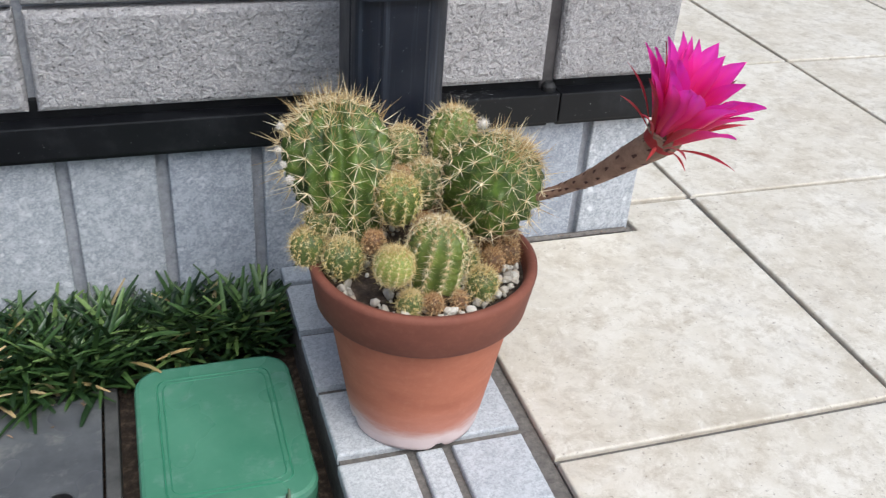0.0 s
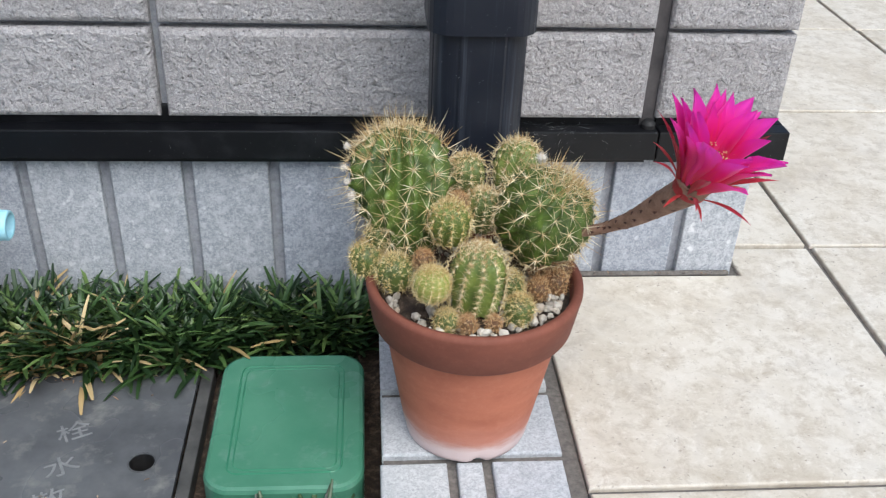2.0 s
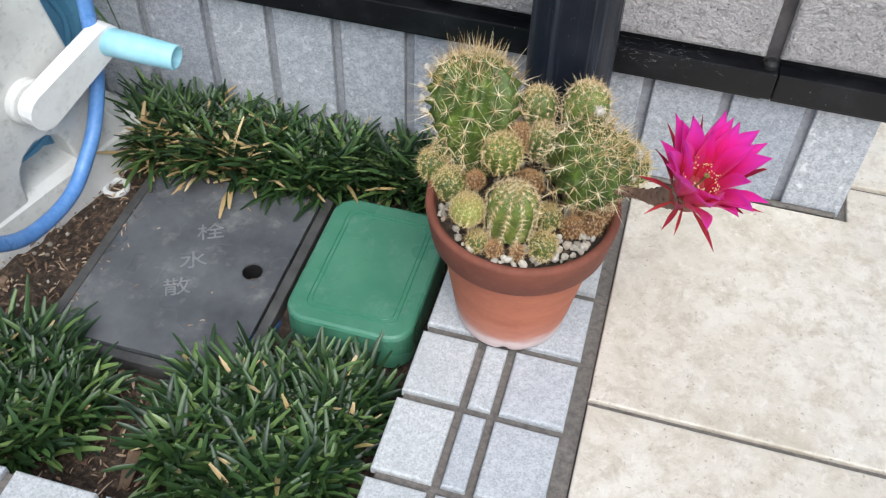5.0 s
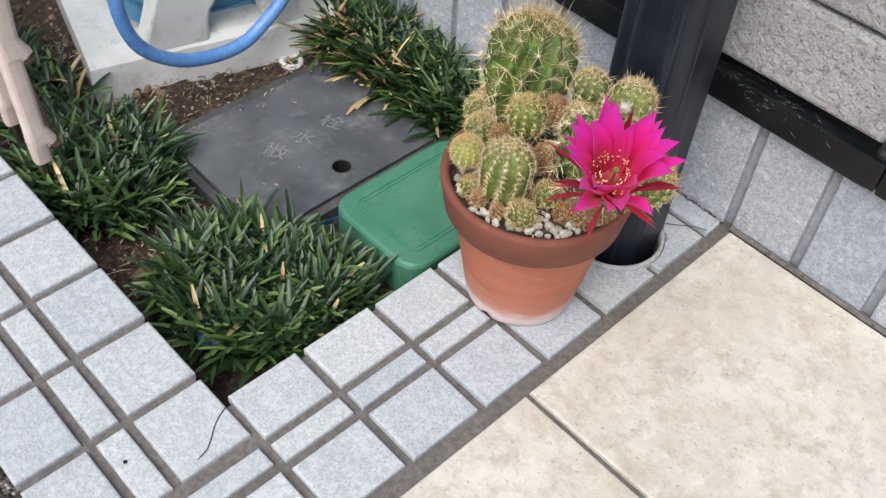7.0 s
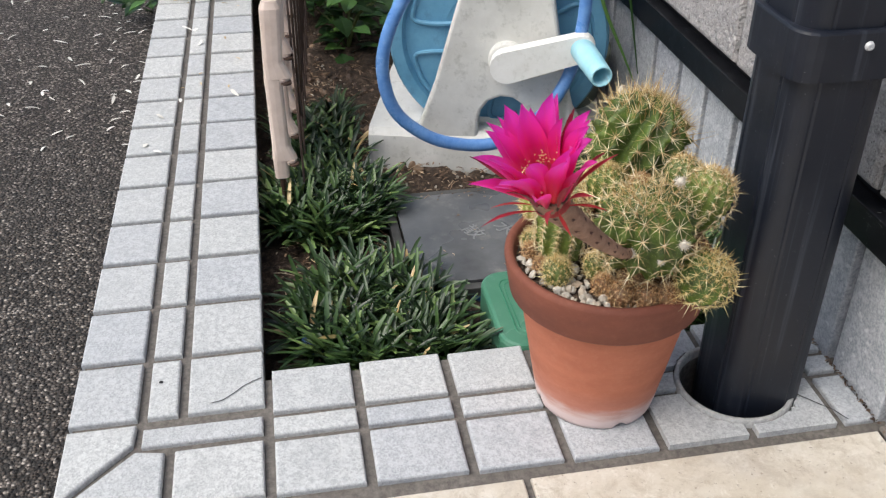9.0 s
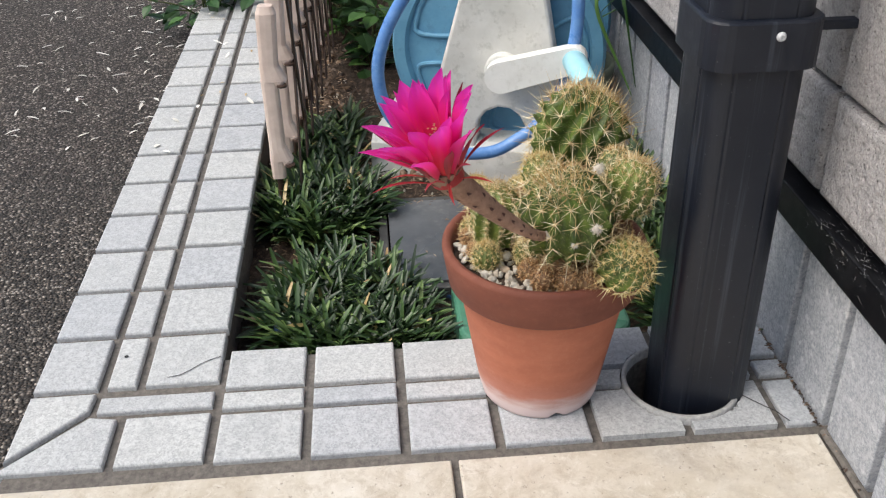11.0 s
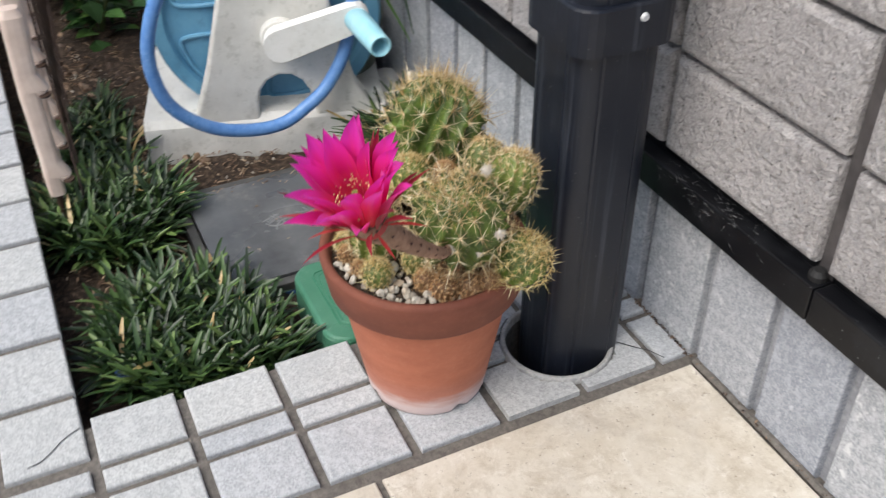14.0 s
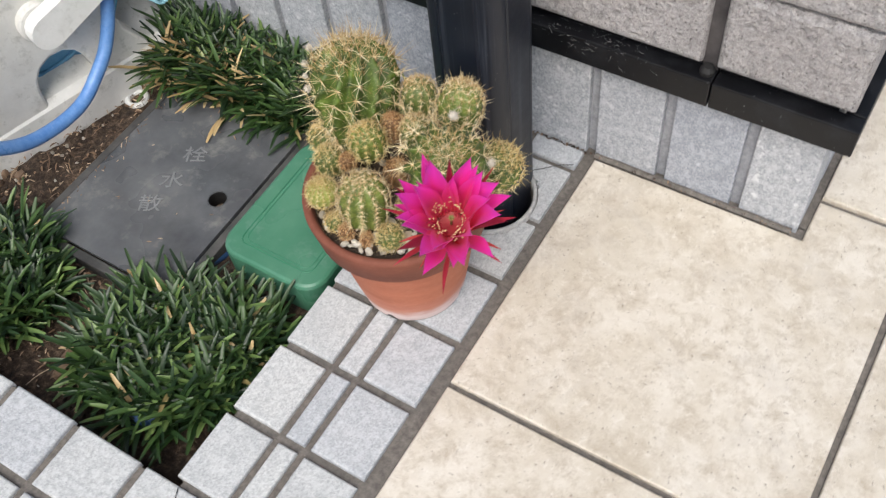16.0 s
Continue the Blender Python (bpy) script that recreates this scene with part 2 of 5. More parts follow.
def black_metal(name, base, rough=0.35, dust=0.25, specular=0.5, speck=0.7, highlights=0.0):
    n = Nodes(name)
    d = n.noise(22, 6, 0.7)
    col = n.mix(n.ramp(d, (0.5, 0.0), (0.85, dust)), base, hexc(96, 98, 104))
    # upright bluish reflections on the pipe, painted into the colour as streaks
    highlight = n.noise(1.0, 5, 0.65, n.stretch(70, 70, 1.6))
    col = n.mix(n.ramp(highlight, (0.56, 0.0), (0.72, highlights)), col, hexc(112, 118, 130))
    specks = n.noise(260, 3, 0.6)
    col = n.mix(n.ramp(specks, (0.70, 0.0), (0.76, speck)), col, hexc(170, 170, 172))
    return n.done(col, n.ramp(d, (0.3, rough), (0.8, rough + 0.25)), n.bump(n.noise(9, 2, 0.5), 0.05, 0.004), 0.0, Specular_IOR_Level=specular)


M_RAIL = black_metal("black_coated_rail", hexc(9, 10, 14), 0.36, 0.18, 0.38, 0.85)
M_PIPE = black_metal("blue_black_pipe", hexc(21, 26, 37), 0.34, 0.09, 0.5, 0.45, 0.28)


def asphalt_mat():
    n = Nodes("asphalt")
    v = n.voronoi(195)
    sep = n.t.nodes.new("ShaderNodeSeparateColor")
    n.link(v.outputs["Color"], sep.inputs[0])
    col = n.ramp(sep.outputs[0], (0.0, hexc(36, 31, 28)), (0.45, hexc(78, 70, 64)), (0.84, hexc(126, 117, 109)), (1.0, hexc(196, 186, 176)))
    # gaps between chips go dark, their shadow put into the colour
    col = n.mix(n.ramp(v.outputs["Distance"], (0.35, 0.0), (0.75, 0.85)), col, hexc(26, 25, 24))
    col = n.mix(n.ramp(n.noise(3, 5, 0.6), (0.4, 0.0), (0.7, 0.3)), col, hexc(60, 57, 55))
    b = n.bump(n.math("SUBTRACT", 1.0, v.outputs["Distance"]), 1.0, 0.008)
    return n.done(col, 0.8, b)


M_ASPHALT = asphalt_mat()


def soil_mat():
    n = Nodes("brown_soil")
    f = n.noise(90, 6, 0.75)
    col = n.ramp(f, (0.3, hexc(36, 29, 24)), (0.5, hexc(73, 59, 48)), (0.7, hexc(136, 115, 96)))
    col = n.mix(n.ramp(n.noise(7, 4, 0.6), (0.4, 0.0), (0.7, 0.7)), col, hexc(44, 35, 28))
    return n.done(col, 0.95, n.bump(n.noise(120, 6, 0.7), 0.9, 0.008))


M_SOIL = soil_mat()


def plain(name, c0, c1, scale=30.0, rough=0.5, bump=0.1, spot=None, amount=0.4, **more):
    n = Nodes(name)
    n.per_object()
    col = n.ramp(n.noise(scale, 5, 0.65), (0.3, c0), (0.7, c1))
    if spot:
        col = n.mix(n.ramp(n.noise(scale * 3.3, 4, 0.7), (0.55, 0.0), (0.75, amount)), col, spot)
    return n.done(col, n.ramp(n.noise(scale * 0.7, 3), (0.3, max(0.05, rough - 0.1)), (0.7, min(1, rough + 0.12))), n.bump(n.noise(scale * 6, 4), bump, 0.0015), **more)


# pale spots are dust, with some sky sheen painted into the same colour
M_GREENLID = plain("green_plastic", hexc(62, 117, 92), hexc(86, 137, 112), 9, 0.28, 0.05, hexc(128, 156, 144), 0.45)
M_COVER = plain("dark_metal_cover", hexc(66, 68, 72), hexc(106, 108, 110), 7, 0.28, 0.08, hexc(144, 143, 138), 0.5)
# letters are the plate's own metal; paler colour paints the light on their edges
M_COVERTEXT = plain("lit_letter_edge", hexc(108, 110, 112), hexc(136, 137, 138), 60, 0.45)
M_BLACK = plain("black_rubber_and_hole_shade", hexc(18, 18, 19), hexc(34, 33, 33), 30, 0.6)
M_REEL = plain("grey_reel_plastic", hexc(206, 205, 199), hexc(231, 230, 225), 13, 0.6, 0.12, hexc(146, 146, 134), 0.55)
M_REELWHITE = plain("white_handle_plastic", hexc(226, 226, 222), hexc(240, 240, 238), 20, 0.5, 0.05, hexc(198, 197, 190), 0.5)
M_REELBLUE = plain("blue_reel_plastic", hexc(86, 142, 176), hexc(112, 166, 196), 12, 0.45, 0.05, hexc(70, 108, 138), 0.5)
M_GRIP = plain("light_blue_grip", hexc(146, 205, 222), hexc(174, 222, 234), 25, 0.45)
M_HOSE = plain("blue_hose", hexc(78, 128, 196), hexc(116, 160, 216), 40, 0.35, 0.05, hexc(150, 176, 214), 0.35)
M_FENCE = plain("pinkish_white_plastic", hexc(204, 184, 172), hexc(226, 208, 197), 25, 0.45, 0.04)

# ---------------------------------------------------------------- ground
WALL_IN = 0.30


def big_ground():
    bm = bmesh.new()
    s = 400
    z = -0.062
    for x0, x1, y0, y1 in ((-s, s, -s, -0.94), (-s, s, 3.2, s), (-s, -6, -0.94, 3.2), (3.6, s, -0.94, 3.2)):
        bm.faces.new([bm.verts.new(v) for v in ((x0, y0, z), (x1, y0, z), (x1, y1, z), (x0, y1, z))])
    for x0, x1, y0, y1 in ((-6, WALL_IN, 0.19, 3.2), (-6, -4.19, -0.94, 0.19)):
        bm.faces.new([bm.verts.new(v) for v in ((x0, y0, z), (x1, y0, z), (x1, y1, z), (x0, y1, z))])
    bmesh.ops.remove_doubles(bm, verts=bm.verts[:], dist=0.0001)
    tagged(link("ground", bm, M_ASPHALT), "dark grey asphalt street beside the kerb", "road", kind="structure")


big_ground()


def soil_bed():
    bm = bmesh.new()
    nx, ny = 420, 90
    x0, x1, y0, y1 = -4.2, -0.2, -0.74, 0.02
    g = []
    for j in range(ny + 1):
        row = []
        for i in range(nx + 1):
            x, y = x0 + (x1 - x0) * i / nx, y0 + (y1 - y0) * j / ny
            z = -0.088 + 0.012 * noise.noise((x * 9, y * 9, 0)) + 0.009 * noise.noise((x * 34, y * 34, 2)) + 0.004 * noise.noise((x * 80, y * 80, 7))
            if x < -1.0:
                z += 0.03 * min(1, (-1.0 - x) * 2) * (0.5 + noise.noise((x * 4, y * 4, 5)))
            if -0.77 < x < -0.2 and -0.52 < y < -0.1:
                z = min(z, -0.09)
            row.append(bm.verts.new((x, y, z)))
        g.append(row)
    for a, b in zip(g, g[1:]):
        for i in range(nx):
            bm.faces.new((a[i], a[i + 1], b[i + 1], b[i]))
    tagged(link("ground", bm, M_SOIL, smooth=True), "brown crumbly soil of the narrow planting bed", "soil", kind="structure")


soil_bed()

# ---------------------------------------------------------------- kerbs
TH = 0.014
tile_meshes = {}


def tile(parent, x0, y0, x1, y1, mat, z=0.0, bevel=0.003, th=TH, name="tile"):
    """A tile lying flat; tiles of one size share a mesh."""
    sx, sy = round(x1 - x0, 4), round(y1 - y0, 4)
    key = (sx, sy, mat.name, th)
    if key not in tile_meshes:
        bm = bmesh.new()
        prism(bm, rect(-sx / 2, -sy / 2, sx / 2, sy / 2), -th, 0, bevel)
        me = bpy.data.meshes.new(name)
        bm.to_mesh(me)
        bm.free()
        me.materials.append(mat)
        tile_meshes[key] = me
    ob = new(name, tile_meshes[key])
    ob.parent = parent
    ob.location = ((x0 + x1) / 2 + (skew((y0 + y1) / 2) if x1 < 0 and parent.name == "kerb_1" else 0), (y0 + y1) / 2, z + RNG.uniform(-0.0008, 0.0008))
    ob.rotation_euler = (RNG.uniform(-.004, .004), RNG.uniform(-.004, .004), RNG.uniform(-.006, .006))
    return ob


def poly_tile(parent, outline, mat, z=0.0):
    bm = bmesh.new()
    prism(bm, outline, z - TH, z, 0.003)
    return part("tile", bm, mat, parent)


AX = ((-0.224, -0.149), (-0.138, -0.109), (-0.098, -0.017))
BY = ((-0.950, -0.871), (-0.859, -0.8235), (-0.8115, -0.720))
JA = [-0.716, -0.605, -0.490, -0.380, -0.267, -0.157, -0.046]
JB = [-0.1645] + [-0.279 - 0.1165 * k for k in range(31)]
HOLE = (-0.106, -0.143, 0.070)


def skew(y):
    """The kerb runs out of square with the wall by about a degree."""
    return 0.022 * (y + 0.35) if y < -0.35 else 0.0


def kerb_a():
    bm = bmesh.new()
    holed_plate(bm, -0.222, -0.7234, 0.002, 0.011, -0.30, -0.0085, HOLE[0], HOLE[1], 0.0655)
    k = link("kerb_1", bm, M_GROUT)
    tagged(k, "tiled kerb of grey granite tiles in dark grout", "kerb", kind="structure")
    g = 0.0060
    hx, hy, hr = HOLE

    def clear(x0, y0, x1, y1):
        cx, cy = min(max(hx, x0), x1), min(max(hy, y0), y1)
        return math.hypot(cx - hx, cy - hy) > hr
    for a, b in zip(JA, JA[1:] + [-0.004]):
        for x0, x1 in AX:
            t = (x0, a + g, x1, b - g if b < -0.01 else b)
            if clear(*t):
                tile(k, *t, M_GRANITE)
            else:
                cut_tile(k, t)
    pts = [(-0.070, -0.076), (-0.053, -0.061), (-0.038, -0.047), (-0.019, -0.037)]
    bm = bmesh.new()
    for a, b in zip(pts, pts[1:]):
        d = (Vector(b) - Vector(a)).normalized()
        n = Vector((-d.y, d.x)) * 0.0007
        bm.faces.new([bm.verts.new((*(Vector(p) + s * n), 0.0013)) for p, s in ((a, 1), (a, -1), (b, -1), (b, 1))])
    part("crack", bm, M_BLACK, k)
    return k


def cut_tile(parent, t):
    """A tile with the pipe's round hole taken out of it."""
    x0, y0, x1, y1 = t
    hx, hy, hr = HOLE
    hr += 0.004
    bm = bmesh.new()
    n = 14
    vs = {}
    for i in range(n + 1):
        for j in range(n + 1):
            x, y = x0 + (x1 - x0) * i / n, y0 + (y1 - y0) * j / n
            d = math.hypot(x - hx, y - hy)
            vs[i, j] = (x, y, d)
    made = {}

    def vert(i, j):
        if (i, j) not in made:
            x, y, d = vs[i, j]
            if d < hr:
                x, y = hx + (x - hx) * hr / max(d, 1e-4), hy + (y - hy) * hr / max(d, 1e-4)
            x, y = min(max(x, x0), x1), min(max(y, y0), y1)
            made[i, j] = bm.verts.new((x, y, 0))
        return made[i, j]
    for i in range(n):
        for j in range(n):
            corners = [(i, j), (i + 1, j), (i + 1, j + 1), (i, j + 1)]
            if sum(vs[c][2] < hr for c in corners) < 3:
                try:
                    bm.faces.new([vert(*c) for c in corners])
                except ValueError:
                    pass
    if not bm.faces:
        bm.free()
        return
    bmesh.ops.dissolve_degenerate(bm, dist=0.0002, edges=bm.edges[:])
    r = bmesh.ops.extrude_face_region(bm, geom=bm.faces[:])
    for v in r["geom"]:
        if isinstance(v, bmesh.types.BMVert):
            v.co.z = -TH
    bmesh.ops.recalc_face_normals(bm, faces=bm.faces[:])
    part("tile", bm, M_GRANITE, parent)


kerb_a()


def kerb_b():
    bm = bmesh.new()
    box(bm, (-3.9, -0.946, -0.30), (-0.002, -0.7235, -0.0085))
    k = link("kerb_2", bm, M_GROUT)
    tagged(k, "tiled kerb of grey granite tiles along the street", "kerb", kind="structure")
    g = 0.0062
    for a, b in zip(JB, JB[1:]):
        for y0, y1 in BY:
            tile(k, b + g, y0, a - g, y1, M_GRANITE)
    tile(k, -0.151, -0.862, -0.123, -0.7225, M_GRANITE)
    tile(k, -0.109, -0.823, -0.027, -0.7225, M_GRANITE)
    poly_tile(k, [(-0.160, -0.950), (-0.046, -0.950), (-0.128, -0.872), (-0.160, -0.870)], M_GRANITE)
    poly_tile(k, [(-0.027, -0.950), (-0.027, -0.835), (-0.109, -0.835), (-0.115, -0.868), (-0.034, -0.950)], M_GRANITE)
    # cracks as thin black strips; a drill hole, its shade painted as a black disc
    for pts in ([(-0.181, -0.785), (-0.184, -0.770), (-0.194, -0.757), (-0.205, -0.746), (-0.212, -0.735), (-0.218, -0.722)],):
        bm = bmesh.new()
        for a, b in zip(pts, pts[1:]):
            d = (Vector(b) - Vector(a)).normalized()
            n = Vector((-d.y, d.x)) * 0.0006
            bm.faces.new([bm.verts.new((*(Vector(p) + s * n), 0.0013)) for p, s in ((a, 1), (a, -1), (b, -1), (b, 1))])
        part("crack", bm, M_BLACK, k)
    bm = bmesh.new()
    lathe(bm, [(0.0001, 0.0012), (0.0028, 0.0012)], 10, Matrix.Translation((-0.231, -0.846, 0)))
    part("drill_hole", bm, M_BLACK, k)
    return k


kerb_b()

# ---------------------------------------------------------------- terrace
TX = [0.003, 0.455, 1.005, 1.52, 2.02, 2.54, 3.06, 3.58]
TY = [-0.945, -0.436, 0.067, 0.590, 1.11, 1.615, 2.13, 2.645, 3.16]
WALL_END = 0.306


def terrace():
    bm = bmesh.new()
    box(bm, (0.003, -0.94, -0.30), (3.58, 0.012, -0.007))
    box(bm, (0.30, 0.010, -0.30), (3.58, 3.16, -0.007))
    f = link("floor", bm, M_GROUT)
    tagged(f, "terrace of large mottled beige stone tiles", "floor", kind="structure")
    g = 0.0045
    for i in range(len(TX) - 1):
        for j in range(len(TY) - 1):
            x0, x1, y0, y1 = TX[i] + (g if i else 0), TX[i + 1] - g, TY[j] + g, TY[j + 1] - g
            if i == 0 and j == 1:
                bm = bmesh.new()
                e = WALL_END + 0.012
                prism(bm, [(x0, y0), (x1, y0), (x1, y1), (e, y1), (e, -0.012), (x0, -0.012)], -0.02, 0, 0.0025)
                part("tile", bm, M_TERRACE, f)
                continue
            if i == 0 and j >= 2:
                x0 = WALL_END + 0.012
            tile(f, x0, y0, x1, y1, M_TERRACE, 0.0, 0.0025, 0.02)


terrace()

# ---------------------------------------------------------------- wall
RAIL_Z0, RAIL_Z1 = 0.196, 0.238


def wall():
    bm = bmesh.new()
    box(bm, (-4.2, 0.012, -0.3), (WALL_END - 0.012, 0.20, 2.9))
    box(bm, (WALL_END - 0.20, 0.20, -0.3), (WALL_END - 0.012, 3.4, 2.9))
    w = link("wall_north", bm, M_WALLGROUT)
    tagged(w, "house wall of split-faced grey blocks above a grey tiled base", "wall", kind="structure")

    def piece(name, x0, x1, z0, z1, y_front, y_back, mat, bevel):
        key = (name, round(x1 - x0, 3), round(z1 - z0, 3))
        if key not in tile_meshes:
            b = bmesh.new()
            sx, sz, d = x1 - x0, z1 - z0, y_back - y_front
            prism(b, rect(-sx / 2, -sz / 2, sx / 2, sz / 2), d, 0, bevel, axis="y")
            me = bpy.data.meshes.new(name)
            b.to_mesh(me)
            b.free()
            me.materials.append(mat)
            tile_meshes[key] = me
        ob = new(name, tile_meshes[key])
        ob.parent = w
        ob.location = ((x0 + x1) / 2, y_front + RNG.uniform(-.0006, .0006), (z0 + z1) / 2)
    # base tiles, standing upright
    joints = [-0.010, -0.130, -0.248, -0.365, -0.481, -0.590, -0.698]
    while joints[-1] > -3.8:
        joints.append(joints[-1] - 0.112)
    right = [-0.010, 0.100, 0.2135, WALL_END]
    g = 0.0075
    for a, b in zip(joints, joints[1:]):
        piece("tile", b + g, a - g, -0.13, 0.226, 0.0, 0.02, M_BASE, 0.002)
    for a, b in zip(right, right[1:]):
        piece("tile", a + g, b - (g if b < 0.3 else 0), -0.01, 0.226, 0.0, 0.02, M_BASE, 0.002)
    # split-faced blocks
    zs = [0.254 + 0.1245 * k for k in range(21)]
    xs = [WALL_END + 0.015, 0.141, -0.122, -0.500, -0.878, -1.256, -1.634, -2.012, -2.39, -2.768, -3.146, -3.524]
    for z in zs:
        for a, b in zip(xs, xs[1:]):
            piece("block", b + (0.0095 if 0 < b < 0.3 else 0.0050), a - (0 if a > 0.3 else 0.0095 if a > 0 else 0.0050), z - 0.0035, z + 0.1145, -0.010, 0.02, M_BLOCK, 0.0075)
    # the return face round the corner
    ys = [0.0206, 0.10, 0.22, 0.34, 0.46, 0.58, 0.70, 0.82, 0.94]
    for a, b in zip(ys, ys[1:]):
        bm = bmesh.new()
        prism(bm, rect(a + (g if a > 0.05 else 0), -0.01, b - g, 0.226), WALL_END - 0.02, WALL_END, 0.002, axis="x")
        part("tile", bm, M_BASE, w)
    for z in zs[:12]:
        for a, b in ((0.021, 0.34), (0.355, 0.72), (0.735, 1.1)):
            bm = bmesh.new()
            prism(bm, rect(a, z - 0.0035, b, z + 0.1145), WALL_END - 0.02, WALL_END + 0.015, 0.0075, axis="x")
            part("block", bm, M_BLOCK, w)
    bm = bmesh.new()
    box(bm, (0.131, 0.004, 0.236), (0.151, 0.0118, 2.88))
    part("joint_strip", bm, M_JOINT, w, "dark movement joint strip")
    bm = bmesh.new()
    lathe(bm, [(0.0001, 0.005), (0.006, 0.005), (0.010, 0.0), (0.010, -0.012)], 14, Matrix.Translation((0.141, -0.006, 0.244)))
    part("joint_plug", bm, M_BLACK, w)
    # mortar fillet along the foot of the wall
    bm = bmesh.new()
    tube(bm, smooth_path([(0.0 + 0.02 * k, -0.004 + 0.0015 * noise.noise((k * 1.7, 0, 0)), -0.002) for k in range(16)], 2), 0.0052, 6)
    part("mortar_fillet", bm, M_GROUT, w)
    return w


M_JOINT = plain("dark_sealant", hexc(56, 53, 54), hexc(84, 80, 80), 40, 0.8, 0.2)
wall()


def closing_walls():
    """Plain walls and a flat roof that close the house behind the tiled face."""
    for name, lo, hi in (("wall_west", (-4.2, 0.201, -0.3), (-4.0, 3.2, 2.9)), ("wall_back", (-4.2, 3.201, -0.3), (0.105, 3.4, 2.9)), ("ceiling", (-4.2, 0.012, 2.901), (WALL_END - 0.012, 3.4, 3.05))):
        bm = bmesh.new()
        box(bm, lo, hi)
        tagged(link(name, bm, M_WALLGROUT), "plain grey rendered house shell", "wall" if name != "ceiling" else "roof", kind="structure")


closing_walls()


def rail():
    root = empty("wall_rail", (0, -0.02, RAIL_Z0))
    tagged(root, "black coated metal rail fixed along the wall base", "rail")

    def bar(x0, x1):
        bm = bmesh.new()
        box(bm, (x0, -0.0225, RAIL_Z0), (x1, 0.004, RAIL_Z1), 0.0022)
        lip, back = bmesh.new(), bmesh.new()
        box(lip, (x0, -0.0160, RAIL_Z0 - 0.006), (x1 - 0.012, -0.001, RAIL_Z0 - 0.0001), 0.001)
        box(back, (x0, 0.0042, RAIL_Z1 - 0.010), (min(x1, WALL_END - 0.004), 0.0116, 0.262), 0.0008)
        for name, b in (("bar", bm), ("lip", lip), ("back_flange", back)):
            part(name, b, M_RAIL, root).matrix_parent_inverse = Matrix.Translation((0, 0.02, -RAIL_Z0))
    bar(-3.8, 0.1525)
    bar(0.154, 0.335)
    bm = bmesh.new()
    box(bm, (WALL_END + 0.004, 0.005, RAIL_Z0), (0.335, 1.3, RAIL_Z1), 0.0030)
    ob = part("bar", bm, M_RAIL, root)
    ob.matrix_parent_inverse = Matrix.Translation((0, 0.02, -RAIL_Z0))


rail()


def cobweb():
    """Old dusty threads spun over the rail beside the downpipe."""
    vs, fs = [], []
    for _ in range(80):
        x = min(max(RNG.gauss(-0.01, 0.045), -0.10), 0.12)
        top = RNG.random() < 0.6
        p = Vector((x, RNG.uniform(-0.020, 0.002), RAIL_Z1 + 0.0012)) if top else Vector((x, -0.0232, RAIL_Z1 - abs(RNG.gauss(0, 0.009))))
        d = Vector((RNG.uniform(-1, 1), RNG.uniform(-0.6, 0.6) if top else 0.0, RNG.uniform(0.0, 0.25) if top else RNG.uniform(-0.5, 0.4))).normalized()
        add_spine(vs, fs, p, d, RNG.uniform(0.004, 0.014), RNG.uniform(0.00015, 0.0003))
    tagged(from_lists("cobweb", vs, fs, M_COBWEB), "dusty grey cobweb threads clinging to the black rail", "cobweb", kind="stuff")



def downpipe():
    root = empty("downpipe", (-0.112, -0.123, -0.02))
    tagged(root, "blue-black square downpipe with rounded corners set in the kerb", "pipe")
    inv = Matrix.Translation((0.112, 0.123, 0.02))
    bm = bmesh.new()
    h = 0.053
    # rounded square with a shallow groove beside each corner
    out = []
    for q in range(4):
        m = Matrix.Rotation(radians(90 * q), 2)
        pts = [(h, -0.024), (h, 0.024), (h - 0.0014, 0.0265)]
        for k in range(13):
            a = radians(5 + 80 * k / 12)
            pts.append((h - 0.0262 + 0.0252 * math.cos(a), h - 0.0262 + 0.0252 * math.sin(a)))
        pts.append((0.0265, h - 0.0014))
        out += [tuple(m @ Vector(p)) for p in pts]
    prism(bm, [(x - 0.112, y - 0.123) for x, y in out], -0.15, 2.6)
    o = part("pipe", bm, M_PIPE, root)
    o.matrix_parent_inverse = inv
    bm = bmesh.new()
    prism(bm, rounded(-0.112 - 0.060, -0.123 - 0.060, -0.112 + 0.060, -0.123 + 0.060, 0.026), 0.425, 0.475, 0.003)
    box(bm, (-0.118, -0.064, 0.446), (-0.104, -0.009, 0.456), 0.002)
    o = part("bracket", bm, M_PIPE, root, "black pipe clamp fixed to the wall")
    o.matrix_parent_inverse = inv
    bm = bmesh.new()
    lathe(bm, [(0.0001, 0.0025), (0.0015, 0.0025), (0.0018, 0.0035), (0.0036, 0.003), (0.0050, 0.0)], 12, Matrix.Translation((-0.0515, -0.113, 0.460)) @ pose(0, 0, 0, 0, 90, 0))
    o = part("screw", bm, M_STEEL, root, "shiny steel screw head")
    o.matrix_parent_inverse = inv
    hx, hy, hr = HOLE
    bm = bmesh.new()
    lathe(bm, [(hr - 0.0035, -0.16), (hr - 0.0035, 0.002), (hr - 0.002, 0.0042), (hr + 0.001, 0.0042), (hr + 0.0025, 0.0025), (hr + 0.003, -0.02)], 48, Matrix.Translation((hx, hy, 0)))
    tagged(link("pipe_sleeve", bm, M_SLEEVE, smooth=True), "grey mortar ring round the foot of the downpipe", "pipe sleeve")


M_STEEL = plain("steel", hexc(180, 182, 185), hexc(215, 216, 218), 50, 0.25)
